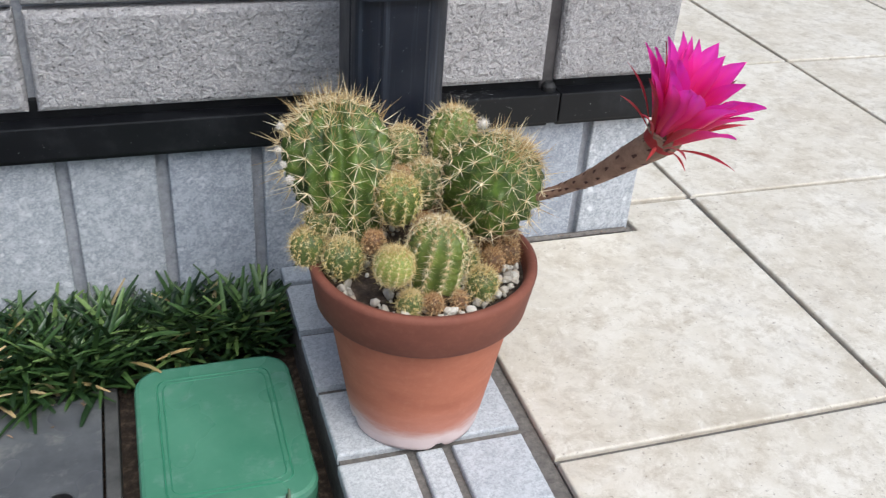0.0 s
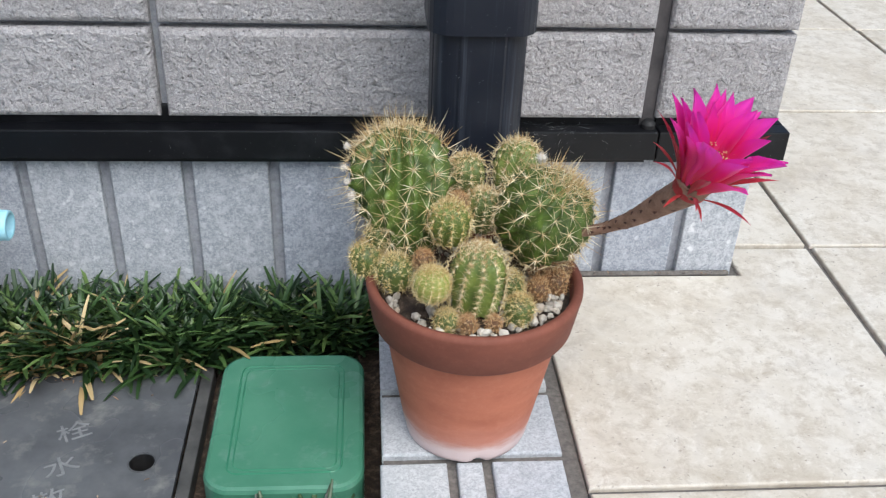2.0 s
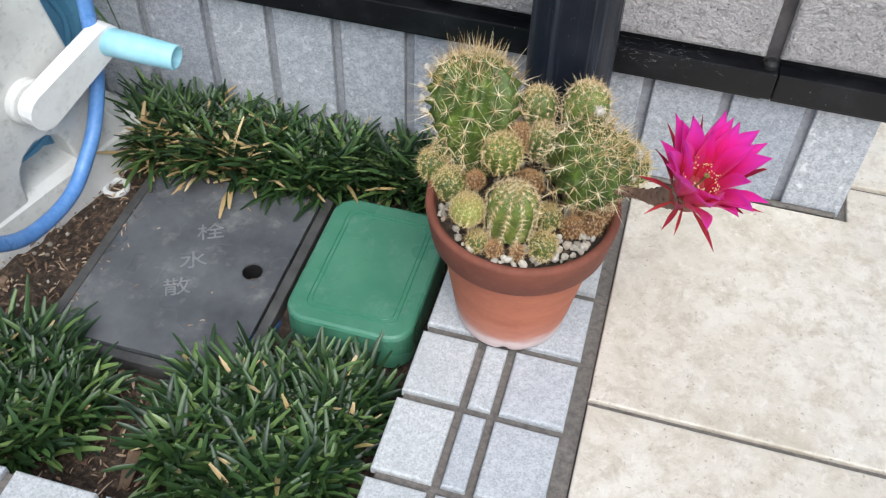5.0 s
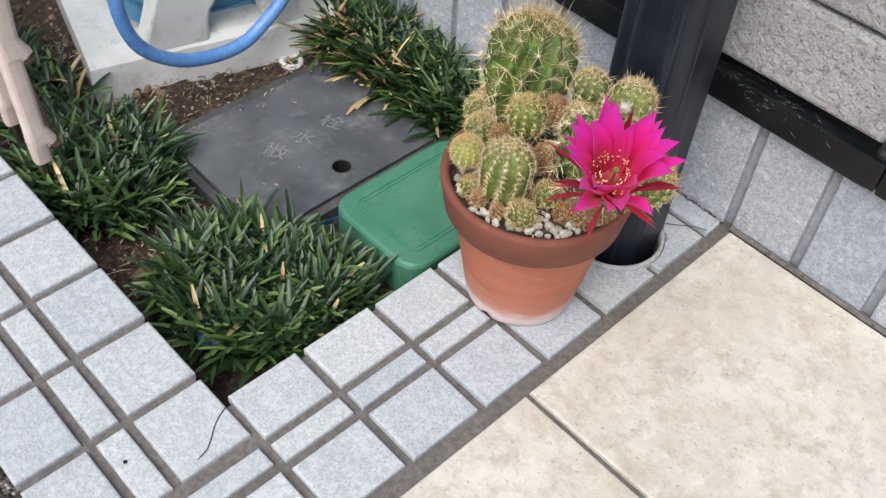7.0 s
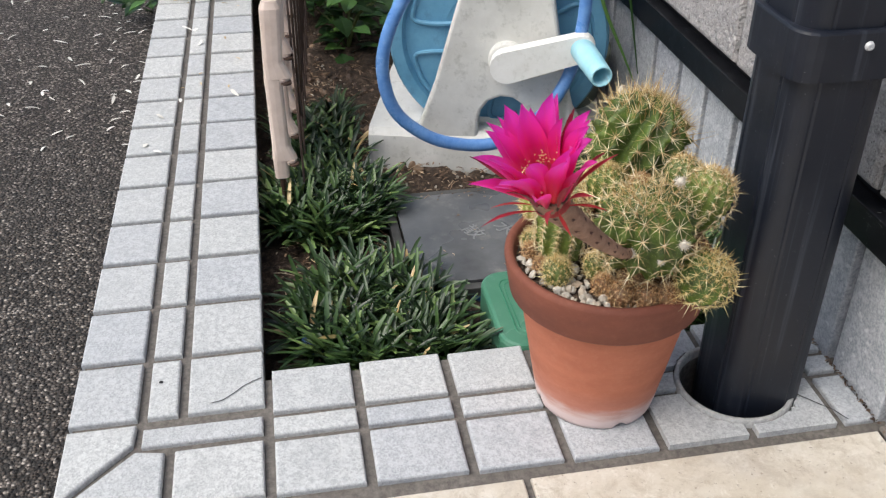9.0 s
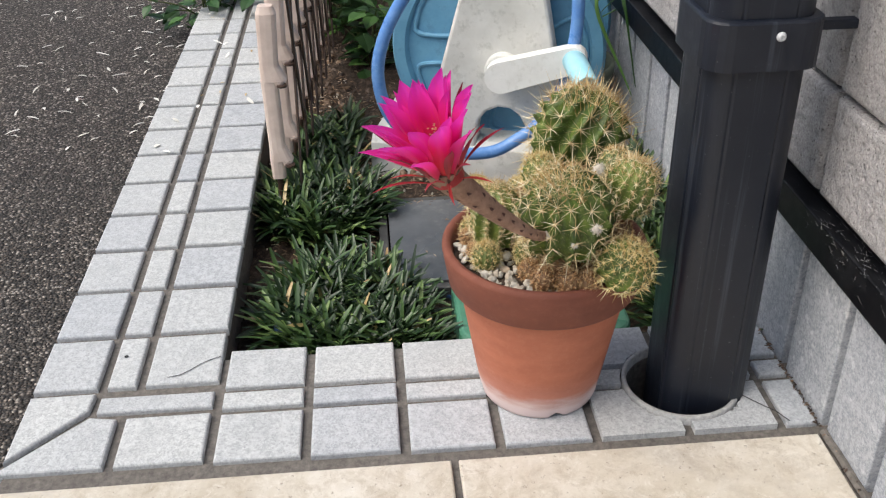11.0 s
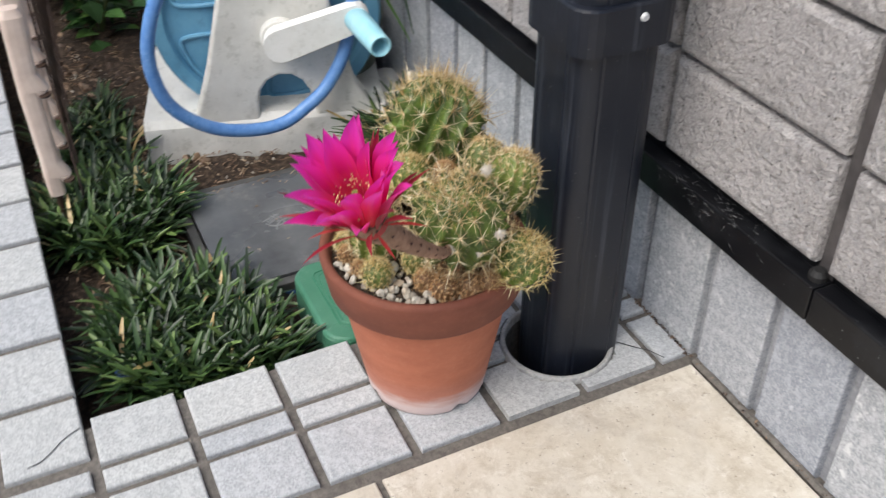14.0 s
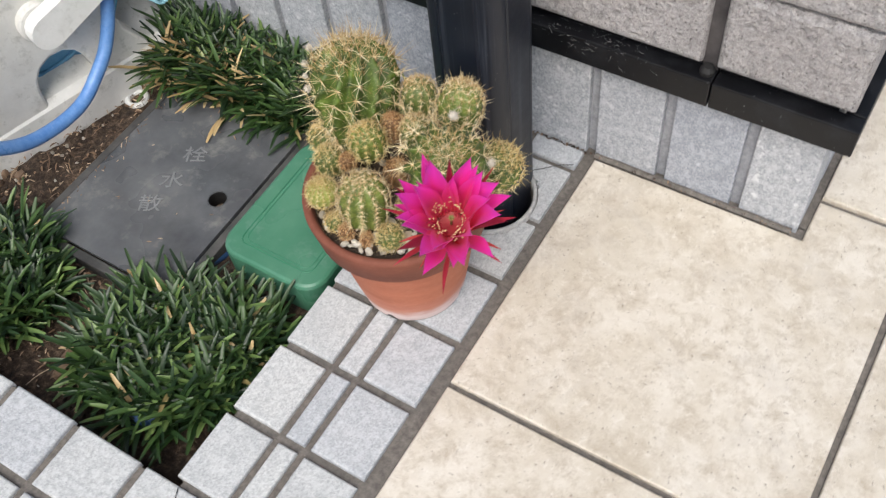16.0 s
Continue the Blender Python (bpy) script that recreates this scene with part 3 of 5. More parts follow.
M_SLEEVE = mortar("sleeve_mortar", hexc(150, 150, 150), hexc(198, 197, 194), 160)
downpipe()

# ---------------------------------------------------------------- flower pot
def terracotta(name, c0, c1, bloom):
    n = Nodes(name)
    tone = n.noise(14, 5, 0.6, n.stretch(1, 1, 2.5))
    col = n.ramp(tone, (0.3, c0), (0.7, c1))
    col = n.mix(n.ramp(n.noise(130, 4, 0.7), (0.5, 0.0), (0.8, 0.2 if bloom else 0.08)), col, hexc(206, 150, 122))
    if bloom:
        sep = n.t.nodes.new("ShaderNodeSeparateXYZ")
        n.link(n.co, sep.inputs[0])
        h = n.math("ADD", sep.outputs[2], n.math("MULTIPLY", n.noise(22, 5, 0.6, n.stretch(1, 1, 3.5)), -0.034))
        col = n.mix(n.ramp(h, (0.0, 0.85), (0.022, 0.0)), col, hexc(222, 206, 204))
        ring = n.ramp(h, (0.012, 0.0), (0.022, 0.35), (0.05, 0.0))
        col = n.mix(ring, col, hexc(206, 150, 134))
    return n.done(col, 0.78, n.bump(n.noise(200, 4, 0.6), 0.12, 0.001))


M_POT = terracotta("terracotta_body", hexc(164, 96, 72), hexc(186, 115, 88), True)
M_POTRIM = terracotta("terracotta_rim", hexc(108, 60, 46), hexc(128, 74, 57), False)
PX, PY = -0.124, -0.319


def flower_pot():
    root = empty("flower_pot", (PX, PY, 0.0))
    tagged(root, "terracotta flower pot with darker rim and chalky white foot", "flower pot")
    bm = bmesh.new()
    prof = [(0.055, 0.006), (0.066, 0.0), (0.0705, 0.002), (0.0725, 0.008)]
    prof += [(0.0725 + (0.0985 - 0.0725) * k / 10, 0.008 + 0.150 * k / 10) for k in range(1, 11)]
    prof += [(0.0985, 0.162), (0.094, 0.166), (0.088, 0.160), (0.062, 0.02), (0.001, 0.02)]
    rings = lathe(bm, prof, 96)
    for ring in rings[:4]:
        for v in ring:
            a = math.degrees(math.atan2(v.co.y, v.co.x))
            for c in (-84, 8, 98, 188):
                d = abs((a - c + 180) % 360 - 180)
                if d < 9:
                    v.co.z += 0.0065 * (0.5 + 0.5 * math.cos(d / 9 * math.pi))
    part("body", bm, M_POT, root, smooth=True)
    bm = bmesh.new()
    lathe(bm, [(0.0975, 0.158), (0.1075, 0.157), (0.1100, 0.160), (0.1170, 0.202), (0.1165, 0.2065), (0.1130, 0.2085), (0.1080, 0.2075), (0.1058, 0.203), (0.0970, 0.164)], 96)
    part("rim", bm, M_POTRIM, root, "darker brown-red rim band", smooth=True)


flower_pot()


def pot_soil():
    bm = bmesh.new()
    g = []
    n = 40
    for j in range(n // 2 + 1):
        r = 0.1035 * j / (n // 2)
        row = []
        for i in range(n):
            a = 2 * math.pi * i / n
            x, y = r * math.cos(a), r * math.sin(a)
            row.append(bm.verts.new((x, y, 0.004 * noise.noise((x * 60, y * 60, 0)) + 0.005 * (1 - (r / 0.1) ** 2))))
        g.append(row)
    for a, b in zip(g, g[1:]):
        for i in range(n):
            bm.faces.new((a[i], a[(i + 1) % n], b[(i + 1) % n], b[i]))
    bmesh.ops.remove_doubles(bm, verts=bm.verts[:], dist=0.00005)
    ob = tagged(link("potting_soil", bm, M_SOIL, smooth=True), "dark potting soil filling the flower pot", "soil", kind="stuff")
    ob.location = (PX, PY, 0.193)


pot_soil()


def pebble_mat():
    n = Nodes("pale_pumice")
    g = n.t.nodes.new("ShaderNodeNewGeometry")
    col = n.ramp(g.outputs["Random Per Island"], (0.0, hexc(138, 130, 118)), (0.35, hexc(178, 170, 156)), (0.75, hexc(210, 204, 192)), (1.0, hexc(160, 140, 116)))
    col = n.mix(n.ramp(n.noise(260, 3), (0.45, 0.0), (0.7, 0.4)), col, hexc(150, 140, 126))
    return n.done(col, 0.85, n.bump(n.noise(500, 3), 0.4, 0.001))


M_PEBBLE = pebble_mat()
ICO = None


def stones(name, spots, mat, label, category):
    """Rough little stones; spots are (x, y, z, size)."""
    global ICO
    if ICO is None:
        b = bmesh.new()
        bmesh.ops.create_icosphere(b, subdivisions=1, radius=1)
        b.verts.ensure_lookup_table()
        ICO = ([v.co.copy() for v in b.verts], [[v.index for v in f.verts] for f in b.faces])
        b.free()
    vs, fs = [], []
    for x, y, z, s in spots:
        m = Euler([RNG.uniform(0, 6.3) for _ in range(3)]).to_matrix() @ Matrix.Diagonal((1, RNG.uniform(0.6, 0.95), RNG.uniform(0.45, 0.8)))
        o = len(vs)
        for c in ICO[0]:
            p = m @ (c * RNG.uniform(0.8, 1.12)) * s
            vs.append((x + p.x, y + p.y, z + p.z))
        fs += [[i + o for i in f] for f in ICO[1]]
    ob = from_lists(name, vs, fs, mat)
    return tagged(ob, label, category, kind="stuff")


def pot_pebbles():
    spots = []
    for _ in range(760):
        a = RNG.uniform(0, 6.283)
        r = 0.099 * math.sqrt(RNG.uniform(0.18, 1.0))
        # thin over the bare patch of soil, thick near the terrace side and the front
        w = 0.5 + 0.5 * math.cos(a - radians(-18))
        if RNG.random() > 0.10 + 0.66 * w * (0.35 + 0.65 * (r / 0.099) ** 2) + (0.14 if r > 0.085 else 0):
            continue
        s = RNG.choice((0.0022, 0.0032, 0.0042, 0.0052, 0.0062, 0.007))
        spots.append((PX + r * math.cos(a), PY + r * math.sin(a), 0.1965 + 0.004 * (1 - (r / 0.1) ** 2) + s * 0.3, s))
    stones("pebbles", spots, M_PEBBLE, "pale pumice pebbles strewn over the potting soil", "pebbles")


pot_pebbles()


# ---------------------------------------------------------------- cacti
def cactus_mat(name, c0, c1, c2, cork):
    n = Nodes(name)
    col = n.ramp(n.noise(46, 4, 0.6), (0.3, c0), (0.55, c1), (0.78, c2))
    col = n.mix(n.ramp(n.noise(300, 3, 0.6), (0.5, 0.0), (0.72, 0.3)), col, c2)
    col = n.mix(n.ramp(n.noise(28, 5, 0.7, distort=0.4), (0.56, 0.0), (0.72, 0.55)), col, cork)
    col = n.mix(n.ramp(n.noise(620, 2, 0.5), (0.62, 0.0), (0.70, 0.5)), col, hexc(176, 178, 128))
    rough = n.bump(n.noise(130, 5, 0.7), 0.35, 0.0022)
    return n.done(col, 0.52, n.bump(n.noise(420, 3), 0.2, 0.001, rough), Subsurface_Weight=0.1, Subsurface_Scale=0.004)


M_CACTUS = cactus_mat("green_cactus_skin", hexc(46, 60, 24), hexc(80, 100, 36), hexc(122, 144, 56), hexc(94, 94, 62))
M_PUP = cactus_mat("pale_cactus_skin", hexc(66, 82, 32), hexc(102, 118, 48), hexc(144, 154, 76), hexc(122, 118, 76))
M_YOUNG = cactus_mat("yellow_green_cactus_skin", hexc(124, 134, 56), hexc(150, 158, 76), hexc(176, 180, 104), hexc(158, 154, 92))
M_DULLPUP = cactus_mat("grey_green_cactus_skin", hexc(62, 76, 34), hexc(92, 106, 48), hexc(126, 134, 70), hexc(108, 104, 66))
M_DRYPUP = cactus_mat("brown_cactus_skin", hexc(88, 62, 40), hexc(122, 90, 60), hexc(150, 120, 84), hexc(104, 82, 64))


def spine_mat(name, c0, c1, c2):
    n = Nodes(name)
    g = n.t.nodes.new("ShaderNodeNewGeometry")
    col = n.ramp(g.outputs["Random Per Island"], (0.0, c0), (0.5, c1), (1.0, c2))
    return n.done(col, 0.55, Subsurface_Weight=0.0)


M_SPINE = spine_mat("ivory_spines", hexc(164, 132, 90), hexc(216, 195, 148), hexc(243, 232, 202))
M_SPINETAN = spine_mat("tan_spines", hexc(150, 108, 62), hexc(206, 174, 116), hexc(238, 220, 174))
M_SPINEGOLD = spine_mat("golden_spines", hexc(172, 140, 82), hexc(212, 190, 128), hexc(238, 226, 184))
M_SPINEDRY = spine_mat("dull_tan_spines", hexc(146, 104, 66), hexc(194, 150, 102), hexc(226, 200, 158))
M_AREOLE = plain("woolly_areole", hexc(186, 168, 122), hexc(222, 208, 168), 90, 0.9)
M_WOOL = plain("grey_wool_tuft", hexc(186, 176, 162), hexc(228, 222, 212), 120, 0.95, 0.5)


def add_spine(vs, fs, p, d, ln, r):
    s = d.orthogonal().normalized()
    u = d.cross(s)
    o = len(vs)
    for k in range(3):
        a = 2.094 * k
        vs.append(p + r * (math.cos(a) * s + math.sin(a) * u))
    vs.append(p + d * ln)
    fs += [(o, o + 1, o + 3), (o + 1, o + 2, o + 3), (o + 2, o, o + 3)]


def add_tuft(vs, fs, p, n, r):
    s = n.orthogonal().normalized()
    u = n.cross(s)
    o = len(vs)
    for k in range(5):
        a = 1.2566 * k
        vs.append(p + r * (math.cos(a) * s + math.sin(a) * u))
    vs.append(p + n * r * 0.8)
    fs += [(o + k, o + (k + 1) % 5, o + 5) for k in range(5)]


def wool_tuft(root, p, rr):
    wv, wf = [], []
    for _ in range(170):
        d = Vector((RNG.gauss(0, 1), RNG.gauss(0, 1), RNG.gauss(0, 1))).normalized()
        add_spine(wv, wf, p, d, rr * RNG.uniform(0.6, 1.15), 0.0007)
    b = bmesh.new()
    bmesh.ops.create_icosphere(b, subdivisions=2, radius=rr * 0.55, matrix=Matrix.Translation(p))
    o = len(wv)
    b.verts.ensure_lookup_table()
    wv += [v.co.copy() for v in b.verts]
    wf += [tuple(v.index + o for v in f.verts) for f in b.faces]
    b.free()
    from_lists("wool_tuft", wv, wf, M_WOOL, root)


def cactus(base, top, r, ribs, spine, label, skin=None, spines=None, belly=0.6, foot=0.5, depth=0.16, gap=0.010, radial=8, stout=0.00045, central=0.5,
           lift_by=(0.2, 0.55), twist=0.3, knob=0.10, wool=(), crown=0.5, crown_spines=None, crown_n=1.0, jitter=0.0, flat=2.1, waist=0.7):
    """A ribbed globe or short column from its foot to its crown; knobs on the ribs carry star-shaped spine clusters."""
    base, top = Vector(base), Vector(top)
    axis = top - base
    L = axis.length
    M = axis.to_track_quat("Z", "Y").to_matrix().to_4x4() @ Matrix.Rotation(RNG.uniform(0, 6), 4, "Z")
    R3 = M.to_3x3()
    root = empty("cactus", base)
    tagged(root, label, "cactus", "cacti in the pot")
    zb = belly * L

    def rad(z):
        if z > zb:
            return r * max(0.0, 1 - ((z - zb) / (L - zb)) ** flat) ** 0.5
        return r * (foot + (1 - foot) * math.sin(max(0.0, z / zb) * math.pi / 2) ** waist)
    # the outline by its own length, so that knobs keep their spacing over the crown
    line, run = [], 0.0
    for i in range(401):
        z = L * (1 - (1 - i / 400) ** 1.6)
        if line:
            run += math.hypot(z - line[-1][1], rad(z) - rad(line[-1][1]))
        line.append((run, z))
    total = run

    def at(s):
        s = min(max(s, 0.0), total)
        lo, hi = 0, 400
        while hi - lo > 1:
            m = (lo + hi) // 2
            if line[m][0] <= s:
                lo = m
            else:
                hi = m
        a, b = line[lo], line[hi]
        return a[1] + (b[1] - a[1]) * (s - a[0]) / max(1e-9, b[0] - a[0])
    starts = [(0.5 if k % 2 else 0.0) + RNG.uniform(-0.12, 0.12) for k in range(ribs)]

    def surf(th, s):
        z = at(s)
        x = ((th - twist * z / L) * ribs / (2 * math.pi)) % ribs
        k = int(x + 0.5) % ribs
        tri = abs(x % 1.0 - 0.5) * 2
        near = (s / gap - starts[k]) % 1.0
        near = min(near, 1 - near)
        bulge = knob * math.exp(-(near * 3.0) ** 2) * tri ** 3
        fade = min(1.0, (total - s) / (gap * 0.8))
        rr = rad(z) * (1 - depth * (1 - tri ** 1.25) * fade) + rad(z) * bulge * fade
        return Vector((rr * math.cos(th), rr * math.sin(th), z))
    seg, rows = ribs * 6, max(14, int(total / gap * 5))
    bm = bmesh.new()
    grid = []
    for j in range(rows + 1):
        s = total * j / rows * 0.9995
        grid.append([bm.verts.new(M @ surf(2 * math.pi * i / seg, s)) for i in range(seg)])
    for a, b in zip(grid, grid[1:]):
        for i in range(seg):
            bm.faces.new((a[i], a[(i + 1) % seg], b[(i + 1) % seg], b[i]))
    bm.faces.new(grid[-1])
    part("stem", bm, skin or M_CACTUS, root, smooth=True)
    sv, sf, av, af = [], [], [], []
    for k in range(ribs):
        j = 0
        while True:
            s = (starts[k] + j) * gap
            j += 1
            if s > total * 0.97:
                break
            if s < total * 0.07:
                continue
            z = at(s)
            th = 2 * math.pi * k / ribs + twist * z / L + RNG.uniform(-jitter, jitter) * 2 * math.pi / ribs
            p = surf(th, s)
            step = surf(th, min(total, s + 0.0008)) - surf(th, s - 0.0008)
            tz = step.normalized()
            tt = Vector((-math.sin(th), math.cos(th), 0))
            nrm = tt.cross(Vector((rad(at(s + 0.001)) * math.cos(th) - rad(at(s - 0.001)) * math.cos(th), rad(at(s + 0.001)) * math.sin(th) - rad(at(s - 0.001)) * math.sin(th), at(s + 0.001) - at(s - 0.001)))).normalized()
            wp, wn_, wt, wz = M @ p, (R3 @ nrm).normalized(), R3 @ tt, R3 @ tz
            add_tuft(av, af, wp - wn_ * stout * 0.4, wn_, stout * 2.4)
            size = 1.0 - 0.25 * max(0.0, s / total - 0.6)
            for i in range(radial):
                a = 2 * math.pi * (i + RNG.uniform(-0.22, 0.22)) / radial
                lift = RNG.uniform(*lift_by)
                d = (lift * wn_ + (1 - lift * 0.4) * (math.cos(a) * wt + math.sin(a) * wz)).normalized()
                add_spine(sv, sf, wp, d, spine * size * RNG.uniform(0.5, 1.15), stout * RNG.uniform(0.75, 1.1))
            if RNG.random() < central:
                d = (wn_ + 0.3 * RNG.uniform(-1, 1) * wt + 0.4 * RNG.uniform(-0.6, 1) * wz).normalized()
                add_spine(sv, sf, wp, d, spine * RNG.uniform(1.0, 1.7), stout * 1.2)
    tagged(from_lists("spine_coat", sv, sf, spines or M_SPINE, root), kind="stuff")
    tagged(from_lists("areole_wool", av, af, M_AREOLE, root), kind="stuff")
    if crown:
        cv, cf = [], []
        for _ in range(int((24 + 1900 * r) * crown_n)):
            s = total - crown * r * math.sqrt(RNG.random())
            th = RNG.uniform(0, 6.283)
            p = surf(th, s)
            out = Vector((math.cos(th), math.sin(th), 0)) * (total - s) / r
            d = (out * 0.9 + Vector((RNG.uniform(-.55, .55), RNG.uniform(-.55, .55), 1))).normalized()
            add_spine(cv, cf, M @ p, R3 @ d, spine * RNG.uniform(0.35, 1.1), stout * 0.9)
        tagged(from_lists("crown_coat", cv, cf, crown_spines or M_SPINETAN, root), kind="stuff")
    for p, rr in wool:
        wool_tuft(root, Vector(p) - base, rr)
    return root


cactus((-0.187, -0.300, 0.214), (-0.212, -0.247, 0.350), 0.0525, 13, 0.0215, "tall green ribbed cactus with long ivory spines", belly=0.64, foot=0.32, waist=1.05, flat=2.3, depth=0.31, gap=0.0172, radial=10, stout=0.00048, central=1.0,
       twist=0.75, jitter=0.10, knob=0.15, crown=1.2, crown_n=3.4, wool=(((-0.259, -0.272, 0.338), 0.0050), ((-0.263, -0.282, 0.318), 0.0055), ((-0.260, -0.289, 0.306), 0.0045), ((-0.255, -0.295, 0.292), 0.0065)))
FLOWERING = cactus((-0.072, -0.298, 0.228), (-0.036, -0.325, 0.325), 0.0485, 13, 0.0180, "round green cactus carrying one magenta flower on a long tube", belly=0.52, foot=0.42, depth=0.21, gap=0.0160, radial=9, stout=0.00047, central=0.8,
                   twist=0.6, jitter=0.10, knob=0.15, crown=0.75, crown_n=2.3, lift_by=(0.12, 0.42), wool=(((-0.056, -0.279, 0.328), 0.0082), ((-0.003, -0.291, 0.288), 0.0072), ((-0.004, -0.312, 0.270), 0.0045), ((-0.014, -0.340, 0.277), 0.0060)))
cactus((-0.079, -0.246, 0.262), (-0.070, -0.233, 0.327), 0.0255, 13, 0.0100, "green globe cactus with yellow-tan crown behind the flowering one", M_PUP, M_SPINE, belly=0.55, foot=0.55, depth=0.10, gap=0.0088, crown=1.15, crown_n=3.0, central=0.6)
cactus((-0.152, -0.318, 0.250), (-0.156, -0.322, 0.298), 0.0205, 12, 0.0088, "small globe cactus with tan crown between larger ones", M_PUP, M_SPINEGOLD, belly=0.55, foot=0.55, depth=0.09, gap=0.0075, crown=1.0, crown_n=2.6)
cactus((-0.129, -0.374, 0.208), (-0.128, -0.376, 0.278), 0.0275, 11, 0.0090, "green short column cactus with clear pale ribs", M_PUP, M_SPINE, belly=0.62, foot=0.88, depth=0.17, gap=0.0072, radial=12, stout=0.0004, knob=0.09, crown=1.0, crown_n=2.6)
cactus((-0.176, -0.391, 0.227), (-0.176, -0.392, 0.264), 0.0172, 15, 0.0070, "pale yellow-green ball cactus with fine white spines", M_YOUNG, M_SPINEGOLD, belly=0.5, foot=0.4, depth=0.03, gap=0.0048, radial=9, stout=0.0003, crown=0.9, crown_n=2.6)
cactus((-0.129, -0.244, 0.262), (-0.131, -0.239, 0.312), 0.0205, 12, 0.0085, "grey-green globe cactus wedged behind the tall one", M_DULLPUP, belly=0.55, foot=0.6, depth=0.09, gap=0.0078, crown=0.9, crown_n=2.0)
cactus((-0.113, -0.277, 0.240), (-0.115, -0.277, 0.290), 0.0185, 12, 0.0085, "green globe cactus in the middle of the clump", M_DULLPUP, belly=0.55, foot=0.6, depth=0.09, gap=0.0078, crown=0.9, crown_n=2.0)
cactus((-0.030, -0.262, 0.212), (-0.003, -0.249, 0.258), 0.0275, 14, 0.0105, "low green ball cactus leaning over the pot rim", M_CACTUS, M_SPINEGOLD, belly=0.52, foot=0.5, depth=0.10, gap=0.0086, central=0.7, crown=0.8, crown_n=2.0)
cactus((-0.143, -0.285, 0.250), (-0.143, -0.284, 0.289), 0.0115, 12, 0.0060, "small brown dried cactus pup high in the clump", M_DRYPUP, M_SPINEDRY, belly=0.7, foot=0.8, depth=0.05, gap=0.0048, radial=9, stout=0.0003, crown=0.9, crown_n=2.5, crown_spines=M_SPINEDRY)
PUP = "small tan-spined cactus pup at the foot of the clump"
for x, y, z, rr, skin in (
        (-0.239, -0.306, 0.224, 0.0170, M_DULLPUP), (-0.209, -0.331, 0.224, 0.0185, M_DULLPUP), (-0.182, -0.333, 0.238, 0.0100, M_DRYPUP), (-0.226, -0.296, 0.247, 0.0140, M_DULLPUP),
        (-0.162, -0.398, 0.207, 0.0112, M_DULLPUP), (-0.139, -0.404, 0.207, 0.0090, M_DRYPUP), (-0.113, -0.402, 0.205, 0.0075, M_DRYPUP), (-0.088, -0.389, 0.214, 0.0148, M_DULLPUP),
        (-0.089, -0.343, 0.214, 0.0140, M_DULLPUP), (-0.060, -0.346, 0.208, 0.0120, M_DRYPUP), (-0.040, -0.334, 0.209, 0.0135, M_DRYPUP),
        (-0.030, -0.310, 0.210, 0.0140, M_DRYPUP), (-0.027, -0.288, 0.211, 0.0125, M_DRYPUP), (-0.055, -0.285, 0.214, 0.0160, M_DRYPUP), (-0.052, -0.318, 0.222, 0.0160, M_DRYPUP),
        (-0.120, -0.318, 0.232, 0.0170, M_DRYPUP), (-0.080, -0.250, 0.240, 0.0190, M_DRYPUP), (-0.126, -0.250, 0.250, 0.0180, M_DRYPUP)):
    dry = skin is M_DRYPUP
    low = z - rr * 1.15
    cactus((x, y, low), (x + RNG.uniform(-.003, .003), y + RNG.uniform(-.003, .003), z + rr * 0.95), rr * (0.94 if dry else 1.0), 13, 0.0062 if dry else 0.0076, PUP, skin, M_SPINEDRY if dry else M_SPINEGOLD,
           belly=0.52, foot=0.6, depth=0.05, gap=0.0050, radial=8, stout=0.00032, lift_by=(0.3, 0.9), jitter=0.35, crown=1.0, crown_n=2.2, crown_spines=M_SPINEDRY if dry else M_SPINETAN)


M_COBWEB = plain("dusty_thread", hexc(110, 110, 112), hexc(156, 156, 156), 60, 0.9)
cobweb()


# ---------------------------------------------------------------- flower
def petal_mat(name, base, mid, tip):
    n = Nodes(name)
    sep = n.t.nodes.new("ShaderNodeSeparateXYZ")
    n.link(n.co, sep.inputs[0])
    col = n.ramp(n.math("MULTIPLY", sep.outputs[2], 11.0), (0.10, base), (0.46, mid), (0.82, tip))
    info = n.t.nodes.new("ShaderNodeObjectInfo")
    col = n.mix(n.ramp(info.outputs["Random"], (0.0, 0.0), (1.0, 0.45)), col, tip)
    vein = n.noise(420, 2, 0.5, n.stretch(1, 0.06, 0.06))
    col = n.mix(n.ramp(vein, (0.45, 0.0), (0.7, 0.25)), col, base)
    m = n.done(col, 0.42, n.bump(vein, 0.15, 0.0006), Sheen_Weight=0.15)
    tr = n.t.nodes.new("ShaderNodeBsdfTranslucent")
    n.link(col, tr.inputs[0])
    mixs = n.t.nodes.new("ShaderNodeMixShader")
    mixs.inputs[0].default_value = 0.5
    out = n.t.nodes["Material Output"]
    n.link(n.b.outputs[0], mixs.inputs[1])
    n.link(tr.outputs[0], mixs.inputs[2])
    n.link(mixs.outputs[0], out.inputs[0])
    return m


M_PETAL = petal_mat("magenta_petal", hexc(240, 76, 88), hexc(236, 22, 136), hexc(246, 66, 206))
M_SEPAL = petal_mat("crimson_sepal", hexc(206, 70, 70), hexc(178, 28, 74), hexc(112, 30, 48))
M_TUBE = plain("scaly_brown_tube", hexc(126, 94, 76), hexc(170, 134, 112), 60, 0.7, 0.3, hexc(104, 74, 60), 0.6)
M_STAMEN = plain("pink_filament", hexc(214, 50, 84), hexc(234, 84, 110), 60, 0.5)
M_ANTHER = plain("cream_anther", hexc(226, 200, 150), hexc(242, 222, 180), 60, 0.6)
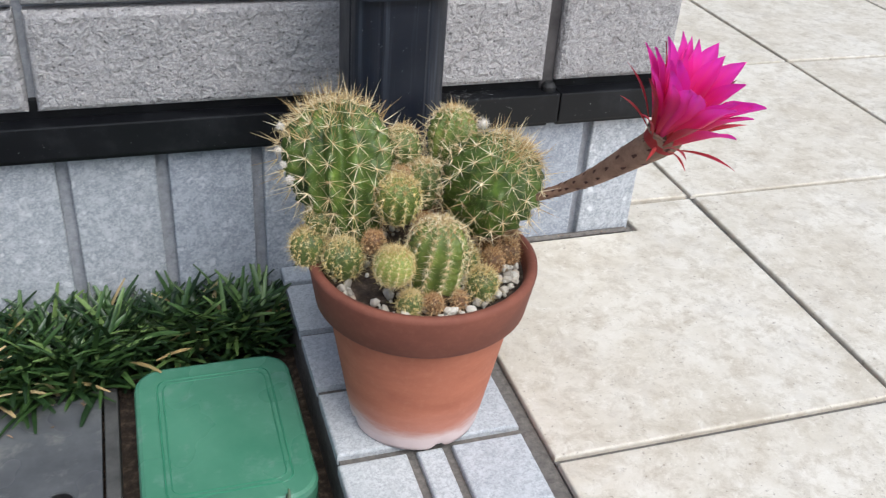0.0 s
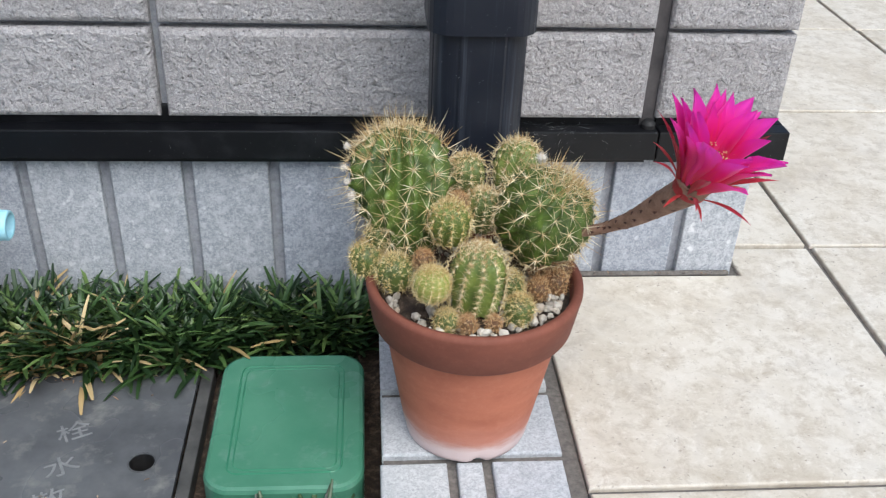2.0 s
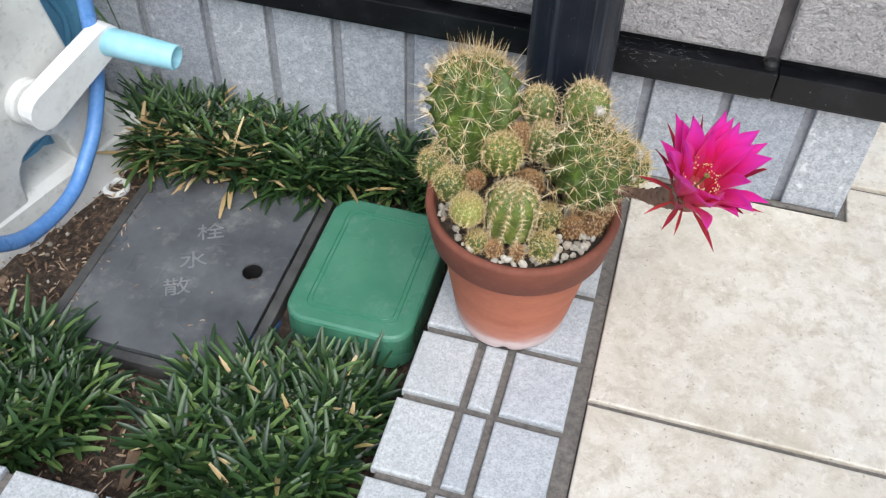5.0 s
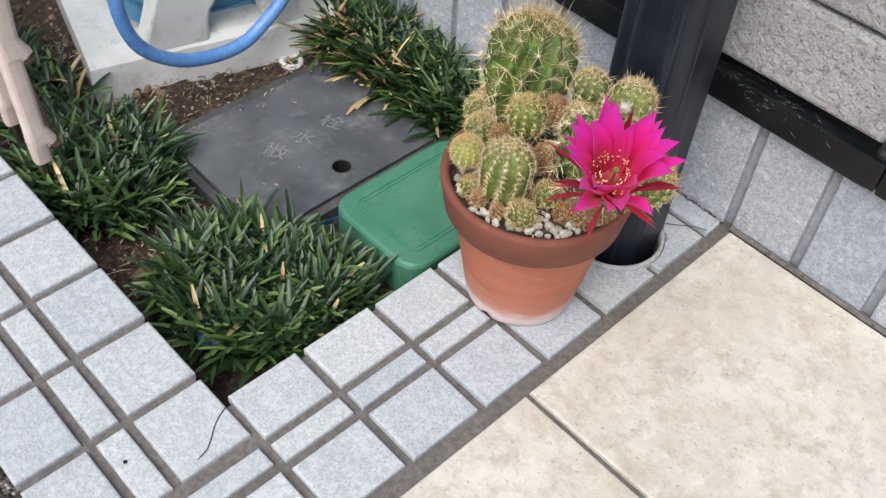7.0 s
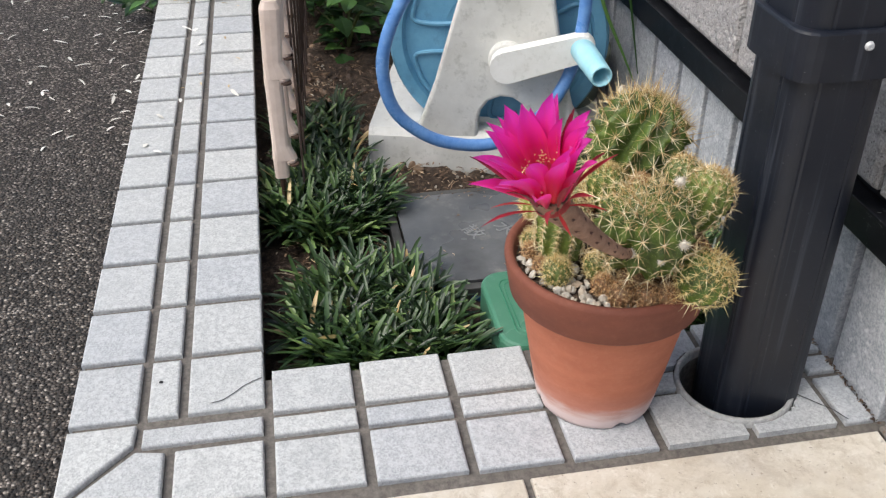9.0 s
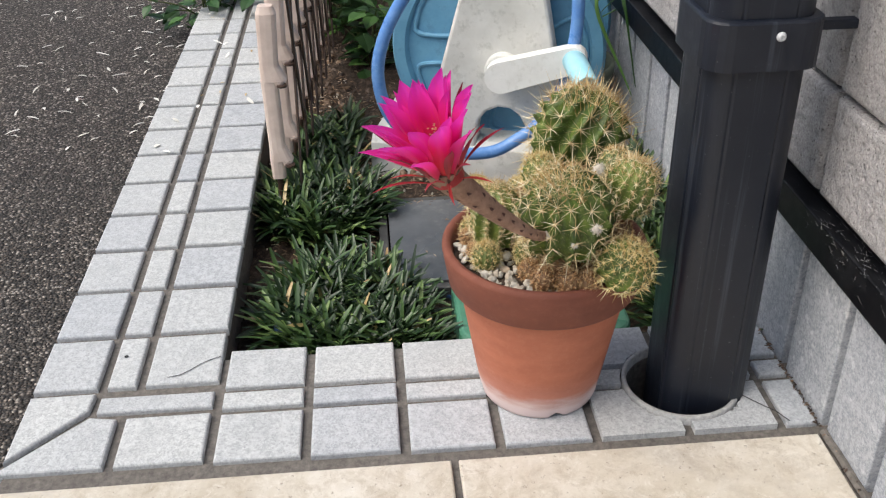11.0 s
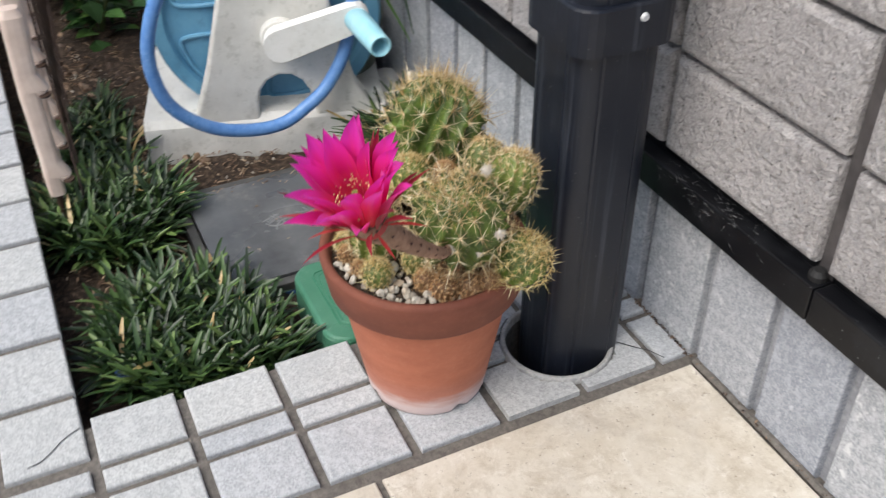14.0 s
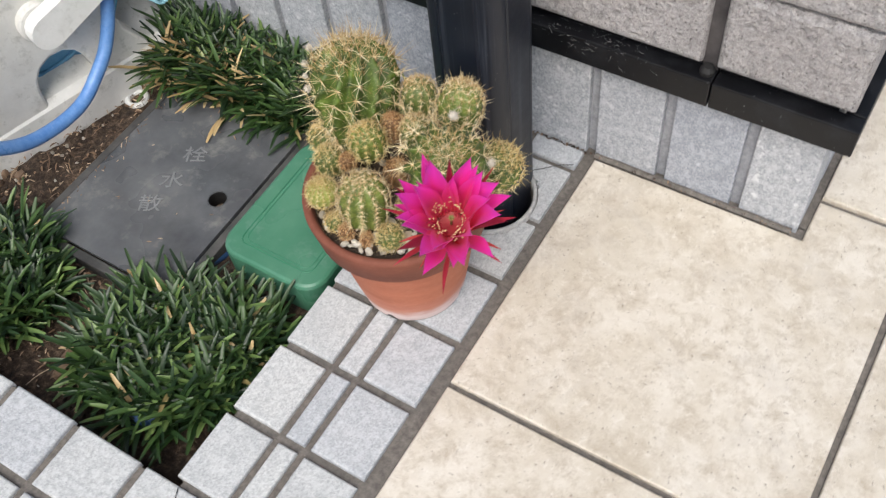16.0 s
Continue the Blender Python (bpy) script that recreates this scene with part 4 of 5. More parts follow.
RECEPT = Vector((0.045, -0.443, 0.380))
AXIS = Vector((0.21, -0.34, 0.92)).normalized()


def petal_mesh(name, length, width, a0, a1, r0, cup, mat, point=1.0, wave=0.0):
    """A petal rising along z and leaning out along y; a0, a1: its lean at foot and tip."""
    bm = bmesh.new()
    rows, cols = 9, 4
    y, z = r0, 0.0
    grid = []
    for j in range(rows + 1):
        s = j / rows
        a = radians(a0 + (a1 - a0) * s ** 1.4)
        w = width * (0.22 + 0.78 * math.sin(min(1, s / 0.62) * math.pi / 2)) if s < 0.62 else width * (1 - ((s - 0.62) / 0.38) ** (1.5 * point)) 
        w = max(w, width * 0.015)
        row = []
        for i in range(cols + 1):
            u = (i / cols - 0.5) * 2
            lift = cup * w * (u * u)
            row.append(bm.verts.new((u * w / 2 + wave * 1.2 * math.sin(s * 5 + 1), y - math.cos(a) * lift + wave * math.sin(s * 7 + u * 2), z + math.sin(a) * lift)))
        grid.append(row)
        y += length / rows * math.sin(a)
        z += length / rows * math.cos(a)
    for p, q in zip(grid, grid[1:]):
        for i in range(cols):
            bm.faces.new((p[i], p[i + 1], q[i + 1], q[i]))
    me = bpy.data.meshes.new(name)
    bm.to_mesh(me)
    bm.free()
    for f in me.polygons:
        f.use_smooth = True
    me.materials.append(mat)
    return me


def flower():
    inv = Matrix.Translation(-FLOWERING.location)
    path = smooth_path([(-0.022, -0.338, 0.272), (-0.006, -0.350, 0.283), (0.006, -0.362, 0.295), (0.018, -0.388, 0.319), (0.030, -0.416, 0.349), RECEPT, RECEPT + AXIS * 0.012], 5)
    n = len(path) - 1
    radii = []
    for i in range(n + 1):
        s = i / n
        radii.append(0.0050 + 0.0030 * s + 0.0105 * max(0, (s - 0.30) / 0.70) ** 1.35)
    bm = bmesh.new()
    tube(bm, path, radii, 14)
    stalk = part("flower_tube", bm, M_TUBE, FLOWERING, "brown scaly flower tube", smooth=True)
    stalk.matrix_parent_inverse = inv
    # scales with dark hair along the tube
    sv, sf = [], []
    for i in range(3, n):
        d = (path[i + 1] - path[i - 1]).normalized()
        s1 = d.orthogonal().normalized()
        if i % 2:
            continue
        for k in range(6):
            a = 2 * math.pi * (k + (i % 4) * 0.25) / 6 + RNG.uniform(-.2, .2)
            o = s1 * math.cos(a) + d.cross(s1) * math.sin(a)
            p = path[i] + o * radii[i] * 0.97
            side = d.cross(o)
            ln, w = 0.0040 + 0.0035 * i / n, 0.0010 + 0.0011 * i / n
            b0 = len(sv)
            sv += [p - side * w - d * 0.001, p + side * w - d * 0.001, p + d * ln * 0.6 + side * w * 0.7 + o * 0.0012, p + d * ln + o * 0.0016, p + d * ln * 0.6 - side * w * 0.7 + o * 0.0012]
            sf.append((b0, b0 + 1, b0 + 2, b0 + 3, b0 + 4))
    tagged(from_lists("scale_coat", sv, sf, M_SCALE, stalk), kind="stuff")
    bm = bmesh.new()
    lathe(bm, [(0.0158, -0.006), (0.0160, 0.004), (0.0142, 0.012), (0.011, 0.018), (0.001, 0.016)], 20)
    me = bpy.data.meshes.new("receptacle")
    bm.to_mesh(me)
    bm.free()
    me.materials.append(M_SEPAL)
    head = new("flower_head", me)
    head["label"] = "open magenta cactus flower"
    head.parent = FLOWERING
    q = AXIS.to_track_quat("Z", "Y").to_matrix().to_4x4()
    head.matrix_parent_inverse = inv
    head.matrix_basis = Matrix.Translation(RECEPT + AXIS * 0.004) @ q
    kinds = (
        ("sepal", petal_mesh("sepal", 0.040, 0.0034, 60, 108, 0.0145, 0.2, M_SEPAL, 0.9), 5, 0.2, -0.003),
        ("sepal", petal_mesh("sepal", 0.064, 0.0056, 40, 74, 0.0150, 0.25, M_SEPAL, 0.8), 7, 0.5, 0.000),
        ("sepal", petal_mesh("sepal", 0.076, 0.0085, 22, 42, 0.0150, 0.28, M_SEPAL, 0.9, 0.0008), 6, 0.05, 0.002),
        ("petal", petal_mesh("petal", 0.080, 0.0170, 22, 42, 0.0145, 0.34, M_PETAL, 1.0, 0.0010), 8, 0.1, 0.004),
        ("petal", petal_mesh("petal", 0.083, 0.0215, 17, 32, 0.0140, 0.36, M_PETAL, 1.25, 0.0014), 8, 0.45, 0.006),
        ("petal", petal_mesh("petal", 0.084, 0.0220, 14, 26, 0.0135, 0.38, M_PETAL, 1.3, 0.0014), 7, 0.2, 0.008),
        ("petal", petal_mesh("petal", 0.074, 0.0180, 14, 21, 0.0130, 0.40, M_PETAL, 1.2, 0.0012), 4, 0.7, 0.009))
    for name, pm, count, off, h in kinds:
        for k in range(count):
            ob = new(name, pm)
            ob.parent = head
            ang = 360 * (k + off + RNG.uniform(-.22, .22)) / count
            ob.matrix_basis = Matrix.Translation((0, 0, h)) @ pose(0, 0, 0, 0, 0, ang) @ pose(0, 0, 0, RNG.uniform(-6, 6), RNG.uniform(-9, 9), RNG.uniform(-4, 4)) @ Matrix.Diagonal((RNG.uniform(.85, 1.1), 1, RNG.uniform(.82, .98), 1))
    fv, ff, av, af = [], [], [], []
    for _ in range(96):
        a, rr = RNG.uniform(0, 6.283), RNG.uniform(0.007, 0.0095)
        t = RNG.uniform(0.011, 0.021)
        p = Vector((rr * math.cos(a), rr * math.sin(a), 0.012))
        e = Vector((t * math.cos(a), t * math.sin(a), RNG.uniform(0.030, 0.044)))
        add_spine(fv, ff, p, (e - p).normalized(), (e - p).length, 0.0004)
        add_tuft(av, af, e, Vector((math.cos(a), math.sin(a), 0.6)).normalized(), 0.0009)
        add_tuft(av, af, e, -Vector((math.cos(a), math.sin(a), 0.6)).normalized(), 0.0011)
    tagged(from_lists("filament_ring", fv, ff, M_STAMEN, head), kind="stuff")
    tagged(from_lists("anther_ring", av, af, M_ANTHER, head), kind="stuff")
    bm = bmesh.new()
    tube(bm, [(0, 0, 0.012), (0.001, 0, 0.028), (0.002, 0.0, 0.040)], 0.0011, 6)
    for k in range(8):
        a = 0.785 * k
        tube(bm, [(0.002, 0, 0.039), (0.002 + 0.0015 * math.cos(a), 0.0015 * math.sin(a), 0.042), (0.002 + 0.003 * math.cos(a), 0.003 * math.sin(a), 0.043)], [0.0008, 0.0008, 0.0004], 5)
    part("pistil", bm, M_PISTIL, head)


M_SCALE = plain("dark_scale_hair", hexc(60, 36, 32), hexc(96, 60, 50), 90, 0.8)
M_PISTIL = plain("pale_green_pistil", hexc(112, 116, 58), hexc(140, 140, 80), 60, 0.5)
flower()

# ---------------------------------------------------------------- planting bed: covers
def valve_box():
    root = empty("valve_box", (-0.329, -0.283, -0.12))
    inv = Matrix.Translation((0.329, 0.283, 0.12))
    tagged(root, "green plastic valve box with closed lid sunk in the bed", "valve box")
    bm = bmesh.new()
    prism(bm, rounded(-0.416, -0.386, -0.257, -0.178, 0.03), -0.12, -0.034)
    part("body", bm, M_GREENLID, root, smooth=False).matrix_parent_inverse = inv
    bm = bmesh.new()
    prism(bm, rounded(-0.426, -0.403, -0.244, -0.160, 0.034, 8), -0.085, -0.0205, 0.0060)
    lid = part("lid", bm, M_GREENLID, root)
    lid.matrix_parent_inverse = inv
    # panel grooves drawn as thin tubes, their shade put into a darker green
    for inset_by, rr in ((0.026, 0.0013), (0.032, 0.0010)):
        o = rounded(-0.426 + inset_by, -0.403 + inset_by, -0.244 - inset_by, -0.160 - inset_by, 0.012, 4)
        bm = bmesh.new()
        tube(bm, [(x, y, -0.0206) for x, y in o + o[:1]], rr, 6, False)
        part("moulded_line", bm, M_GREENDARK, lid)


M_GREENDARK = plain("shaded_green_plastic", hexc(50, 116, 88), hexc(62, 128, 98), 20, 0.4)
valve_box()


def glyph(parent, text, x, y, z, size, mat, inv):
    cu = bpy.data.curves.new("letter", "FONT")
    cu.body, cu.size, cu.extrude, cu.align_x, cu.align_y = text, size, 0.0006, "CENTER", "CENTER"
    tmp = new("letter", cu)
    bpy.context.view_layer.update()
    me = bpy.data.meshes.new_from_object(tmp.evaluated_get(bpy.context.evaluated_depsgraph_get()))
    bpy.data.objects.remove(tmp)
    me.materials.clear()
    me.materials.append(mat)
    ob = new("letter", me)
    ob.parent = parent
    ob.matrix_parent_inverse = inv
    ob.location = (x, y, z)
    ob.rotation_euler = (0, 0, radians(26))
    ob.scale = (1.15, 0.95, 1)


def metal_cover():
    root = empty("meter_cover", (-0.604, -0.317, -0.10))
    inv = Matrix.Translation((0.604, 0.317, 0.10))
    tagged(root, "dusty dark grey tap cover with a finger hole and raised letters", "cover")
    bm = bmesh.new()
    holed_plate(bm, -0.735, -0.488, -0.466, -0.148, -0.071, -0.0625, -0.510, -0.312, 0.0150)
    plate = part("plate", bm, M_COVER, root)
    plate.matrix_parent_inverse = inv
    bm = bmesh.new()
    box(bm, (-0.753, -0.506, -0.11), (-0.738, -0.130, -0.065), 0.002)
    box(bm, (-0.463, -0.506, -0.11), (-0.447, -0.130, -0.065), 0.002)
    box(bm, (-0.737, -0.506, -0.11), (-0.464, -0.491, -0.066), 0.002)
    box(bm, (-0.737, -0.145, -0.11), (-0.464, -0.130, -0.066), 0.002)
    part("frame", bm, M_FRAME, root, "black cover frame").matrix_parent_inverse = inv
    bm = bmesh.new()
    lathe(bm, [(0.0152, -0.064), (0.0164, -0.0622), (0.0172, -0.0628)], 32, Matrix.Translation((-0.510, -0.312, 0)))
    lathe(bm, [(0.0148, -0.064), (0.0148, -0.11), (0.0001, -0.11)], 32, Matrix.Translation((-0.510, -0.312, 0)))
    part("finger_hole", bm, M_BLACK, root, "dark finger hole").matrix_parent_inverse = inv
    for ch, y in (("栓", -0.258), ("水", -0.318), ("散", -0.372)):
        glyph(root, ch, -0.602, y, -0.0622, 0.037, M_COVERTEXT, inv)


M_FRAME = plain("dark_frame_plastic", hexc(50, 50, 50), hexc(88, 87, 85), 24, 0.6, 0.1)
metal_cover()


# ---------------------------------------------------------------- mondo grass
def grass_mat():
    n = Nodes("mondo_grass_blade")
    g = n.t.nodes.new("ShaderNodeNewGeometry")
    col = n.ramp(g.outputs["Random Per Island"], (0.0, hexc(22, 40, 22)), (0.45, hexc(42, 65, 33)), (0.80, hexc(70, 97, 50)), (0.975, hexc(118, 141, 80)), (0.985, hexc(180, 152, 104)), (1.0, hexc(206, 184, 138)))
    col = n.mix(n.ramp(n.noise(18, 4), (0.4, 0.0), (0.7, 0.35)), col, hexc(32, 56, 28))
    return n.done(col, 0.38, Specular_IOR_Level=0.5)


M_GRASS = grass_mat()
M_STRAW = spine_mat("dry_straw_blade", hexc(128, 104, 66), hexc(176, 150, 104), hexc(214, 192, 146))


def blade(vs, fs, p, ang, ln, lean, w, droop):
    """An arching folded blade of five lengths."""
    d = Vector((math.cos(ang), math.sin(ang), 0))
    side = Vector((-d.y, d.x, 0))
    n = 6
    o = len(vs)
    pos, a = Vector(p), lean
    tw = RNG.uniform(-0.5, 0.5)
    for j in range(n + 1):
        s = j / n
        ww = w * (1 - 0.60 * s ** 7) * (0.75 + 0.25 * min(1, s * 4)) + 0.0002
        sd = (side * math.cos(tw * s) + Vector((0, 0, 1)) * math.sin(tw * s))
        vs.append(pos - sd * ww)
        vs.append(pos - Vector((0, 0, ww * 0.55)))
        vs.append(pos + sd * ww)
        pos = pos + (d * math.sin(a) + Vector((0, 0, math.cos(a)))) * (ln / n)
        a += droop / n
    for j in range(n):
        b = o + 3 * j
        fs += [(b, b + 1, b + 4, b + 3), (b + 1, b + 2, b + 5, b + 4)]


def grass_patch(label, tufts, lo=0.058, hi=0.108, mat=None):
    vs, fs = [], []
    for x, y, z, nb, sc in tufts:
        for _ in range(nb):
            a = RNG.uniform(0, 6.283)
            r = 0.012 * math.sqrt(RNG.random())
            blade(vs, fs, (x + r * math.cos(a), y + r * math.sin(a), z), a + RNG.uniform(-.5, .5), sc * RNG.uniform(lo, hi), RNG.uniform(0.10, 0.85), RNG.uniform(0.0026, 0.0040), RNG.uniform(0.4, 1.4))
    ob = from_lists("mondo_grass", vs, fs, mat or M_GRASS, smooth=True)
    tagged(ob, label, "grass", kind="stuff")


def scatter(n, x0, x1, y0, y1, keep=None, nb=26, sc=1.0, z=-0.085, near=0.022):
    out = []
    tries = 0
    while len(out) < n and tries < n * 40:
        tries += 1
        x, y = RNG.uniform(x0, x1), RNG.uniform(y0, y1)
        if (keep is None or keep(x, y)) and all((x - a[0]) ** 2 + (y - a[1]) ** 2 > near ** 2 for a in out):
            out.append((x, y, z, nb, sc * RNG.uniform(0.85, 1.1)))
    return out


def ell(cx, cy, rx, ry):
    return lambda x, y: ((x - cx) / rx) ** 2 + ((y - cy) / ry) ** 2 < 1


grass_patch("dark green mondo grass growing along the wall base", scatter(110, -0.80, -0.25, -0.112, -0.016, lambda x, y: x < -0.45 or y > -0.080, nb=34, sc=1.16, near=0.019))
grass_patch("dry straw-coloured mondo leaves at the edge of the grass", scatter(16, -0.80, -0.60, -0.135, -0.07, nb=14, sc=1.0, near=0.02), mat=M_STRAW)
grass_patch("few dry straw-coloured leaves in the grass clump", scatter(3, -0.50, -0.30, -0.64, -0.47, nb=2, sc=0.9, near=0.03), mat=M_STRAW)
grass_patch("dark green mondo grass clump beside the tiled kerb", scatter(60, -0.52, -0.265, -0.675, -0.455, ell(-0.392, -0.566, 0.120, 0.098), nb=24, sc=0.90, near=0.020) + scatter(9, -0.36, -0.27, -0.52, -0.445, ell(-0.312, -0.482, 0.042, 0.036), nb=22, sc=0.85, near=0.020))
grass_patch("dark green mondo grass clump beside the metal cover", scatter(52, -0.86, -0.61, -0.705, -0.51, ell(-0.735, -0.610, 0.118, 0.092), nb=24, sc=0.90, near=0.020))
grass_patch("thin dark mondo grass round the fence foot", scatter(24, -1.15, -0.88, -0.67, -0.54, nb=16, sc=0.8))


# ---------------------------------------------------------------- hose reel
HUB = (-0.283, 0.150)


def hose_reel():
    turn = radians(-16.0)
    root = empty("hose_reel", (-0.85, -0.26, -0.10))
    root.rotation_euler = (0, 0, turn)
    inv = Matrix.Translation((0.85, 0.26, 0.10))
    unturn = Matrix.Translation((-0.85, -0.26, 0)) @ Matrix.Rotation(-turn, 4, "Z") @ Matrix.Translation((0.85, 0.26, 0))
    tagged(root, "weathered grey and blue plastic garden hose reel with crank", "hose reel")

    def put(name, bm, mat, parent=root, label="", smooth=False):
        ob = part(name, bm, mat, parent, label, smooth)
        if parent is root:
            ob.matrix_parent_inverse = inv
        return ob
    side = [(-0.450, -0.085), (-0.312, -0.085), (-0.312, 0.010), (-0.307, 0.034), (-0.294, 0.052), (-0.272, 0.062), (-0.249, 0.060), (-0.231, 0.048), (-0.220, 0.028), (-0.213, -0.01), (-0.213, -0.085),
            (-0.075, -0.085), (-0.100, -0.03), (-0.138, 0.035), (-0.160, 0.12), (-0.192, 0.29), (-0.205, 0.40), (-0.235, 0.43), (-0.295, 0.43), (-0.318, 0.40), (-0.338, 0.29), (-0.396, 0.076), (-0.430, -0.02)]
    for name, x0, x1 in (("side_panel", -0.893, -0.850), ("side_panel", -1.20, -1.16)):
        bm = bmesh.new()
        prism(bm, side, x0, x1, 0.006, axis="x")
        put(name, bm, M_REEL)
    bm = bmesh.new()
    prism(bm, [(-0.838, -0.125), (-0.838, -0.088), (-0.846, -0.025), (-0.858, -0.012), (-1.20, -0.012), (-1.23, -0.088), (-1.23, -0.125)][::-1], -0.52, -0.085, axis="y")
    base = put("base", bm, M_REEL)
    # hollow half-round foot at the wall end
    bm = bmesh.new()
    f = unturn @ Vector((-0.836, -0.060, -0.082))
    prof = []
    for r, ks in ((0.040, range(11)), (0.035, range(10, -1, -1))):
        for k in ks:
            a = math.pi * k / 10
            prof.append((f.y + r * math.cos(a), f.z + r * 1.05 * math.sin(a)))
    prism(bm, prof, f.x - 0.16, f.x, axis="x")
    box(bm, (f.x - 0.16, f.y - 0.13, f.z - 0.02), (f.x - 0.012, f.y - 0.038, f.z + 0.012), 0.004)
    put("foot", bm, M_REEL)
    bm = bmesh.new()
    rings = []
    for k in range(28):
        a = 2 * math.pi * k / 28
        c = Vector((-0.825 + 0.017 * math.cos(a), -0.180 + 0.017 * math.sin(a), -0.088))
        rings.append(c)
    tube(bm, rings + rings[:1], 0.0055, 8, False)
    box(bm, (-0.85, -0.192, -0.094), (-0.838, -0.168, -0.082), 0.002)
    put("eyelet", bm, M_REELWHITE, label="white plastic fixing eyelet")
    # blue flanges with moulded rings
    for x, s in ((-0.925, 1), (-1.13, -1)):
        M = Matrix.Translation((x, HUB[0], HUB[1])) @ pose(0, 0, 0, 0, 90, 0)
        bm = bmesh.new()
        lathe(bm, [(0.001, 0.004), (0.055, 0.004), (0.060, 0.012), (0.066, 0.004), (0.172, 0.004), (0.178, 0.016), (0.198, 0.018), (0.203, 0.010), (0.203, -0.004), (0.001, -0.006)], 64, M)
        fl = put("flange", bm, M_REELBLUE, smooth=False)
        for k in range(5):
            a0 = 2 * math.pi * k / 5 + 0.35
            pts = []
            for r, da in ((0.085, -0.30), (0.155, -0.42), (0.165, -0.2), (0.168, 0.0), (0.165, 0.2), (0.155, 0.42), (0.085, 0.30), (0.078, 0.0)):
                pts.append(M @ Vector((r * math.cos(a0 + da), r * math.sin(a0 + da), 0.006)))
            bm = bmesh.new()
            tube(bm, smooth_path(pts + pts[:1], 5), 0.0045, 8, False)
            part("moulded_rib", bm, M_REELBLUE, fl).matrix_parent_inverse = Matrix()
    bm = bmesh.new()
    lathe(bm, [(0.10, -1.116), (0.10, -0.92)], 40, Matrix.Translation((0, HUB[0], HUB[1])) @ pose(0, 0, 0, 0, 90, 0))
    put("drum", bm, M_REELBLUE)
    bm = bmesh.new()
    coil = []
    for k in range(7 * 32):
        a = 2 * math.pi * k / 32
        coil.append((-0.935 - 0.024 * k / 32, HUB[0] + 0.135 * math.cos(a), HUB[1] + 0.135 * math.sin(a)))
    tube(bm, coil, 0.0115, 8)
    put("wound_hose", bm, M_HOSE, smooth=True)
    loop = smooth_path([(-0.93, -0.25, 0.30), (-0.85, -0.345, 0.372), (-0.80, -0.405, 0.330), (-0.80, -0.445, 0.288), (-0.80, -0.480, 0.220), (-0.80, -0.492, 0.150), (-0.80, -0.472, 0.075), (-0.80, -0.415, 0.022), (-0.80, -0.350, -0.001), (-0.80, -0.290, -0.003),
                        (-0.80, -0.245, 0.018), (-0.80, -0.201, 0.052), (-0.80, -0.163, 0.115), (-0.80, -0.144, 0.20), (-0.80, -0.141, 0.28), (-0.81, -0.150, 0.37), (-0.86, -0.20, 0.46), (-0.92, -0.26, 0.46), (-0.93, -0.30, 0.30)], 6)
    loop = [unturn @ p for p in loop]
    bm = bmesh.new()
    tube(bm, loop, 0.0115, 12)
    put("hose", bm, M_HOSE, label="loose loop of blue hose", smooth=True)
    # crank
    bm = bmesh.new()
    hub = unturn @ Vector((-0.842, -0.264, 0.138))
    lathe(bm, [(0.034, -0.045), (0.034, 0.002), (0.031, 0.006), (0.001, 0.007)], 32, Matrix.Translation(hub) @ pose(0, 0, 0, 0, 90, 0))
    put("crank_hub", bm, M_REEL)
    elbow = unturn @ Vector((-0.815, -0.140, 0.177))
    elbow.x = hub.x + 0.022
    d = (elbow - hub).normalized()
    m = Matrix.Translation(hub) @ d.to_track_quat("Y", "X").to_matrix().to_4x4()
    bm = bmesh.new()
    ln = (elbow - hub).length
    out = []
    for k in range(9):
        a = radians(180 + 180 * k / 8)
        out.append((0.029 * math.cos(a), 0.029 * math.sin(a)))
    for k in range(9):
        a = radians(180 * k / 8)
        out.append((0.024 * math.cos(a), ln + 0.024 * math.sin(a)))
    b2 = bmesh.new()
    prism(b2, out, -0.016, 0.016, 0.006)
    bmesh.ops.transform(b2, matrix=Matrix.Translation(hub + Vector((0.022, 0, 0))) @ Matrix((tuple((0, 0, 1)), tuple((0, 1, 0)), tuple((-1, 0, 0)))).transposed().to_4x4() @ Matrix.Identity(4), verts=b2.verts[:])
    ang = math.atan2(elbow.z - hub.z, elbow.y - hub.y)
    bmesh.ops.rotate(b2, cent=hub, matrix=Matrix.Rotation(ang, 3, "X"), verts=b2.verts[:])
    bm.free()
    put("crank_arm", b2, M_REELWHITE, label="white crank arm")
    tip = unturn @ Vector((-0.666, -0.148, 0.171))
    e0 = elbow + (tip - elbow).normalized() * 0.004
    bm = bmesh.new()
    ax = (tip - e0)
    lathe(bm, [(0.0001, 0.0), (0.021, 0.0), (0.0205, ax.length * 0.5), (0.0185, ax.length - 0.002), (0.0165, ax.length), (0.0145, ax.length - 0.002), (0.0140, ax.length * 0.4), (0.0001, ax.length * 0.4)], 28,
          Matrix.Translation(e0) @ ax.to_track_quat("Z", "Y").to_matrix().to_4x4())
    put("grip", bm, M_GRIP, label="light blue hollow hand grip", smooth=True)


hose_reel()


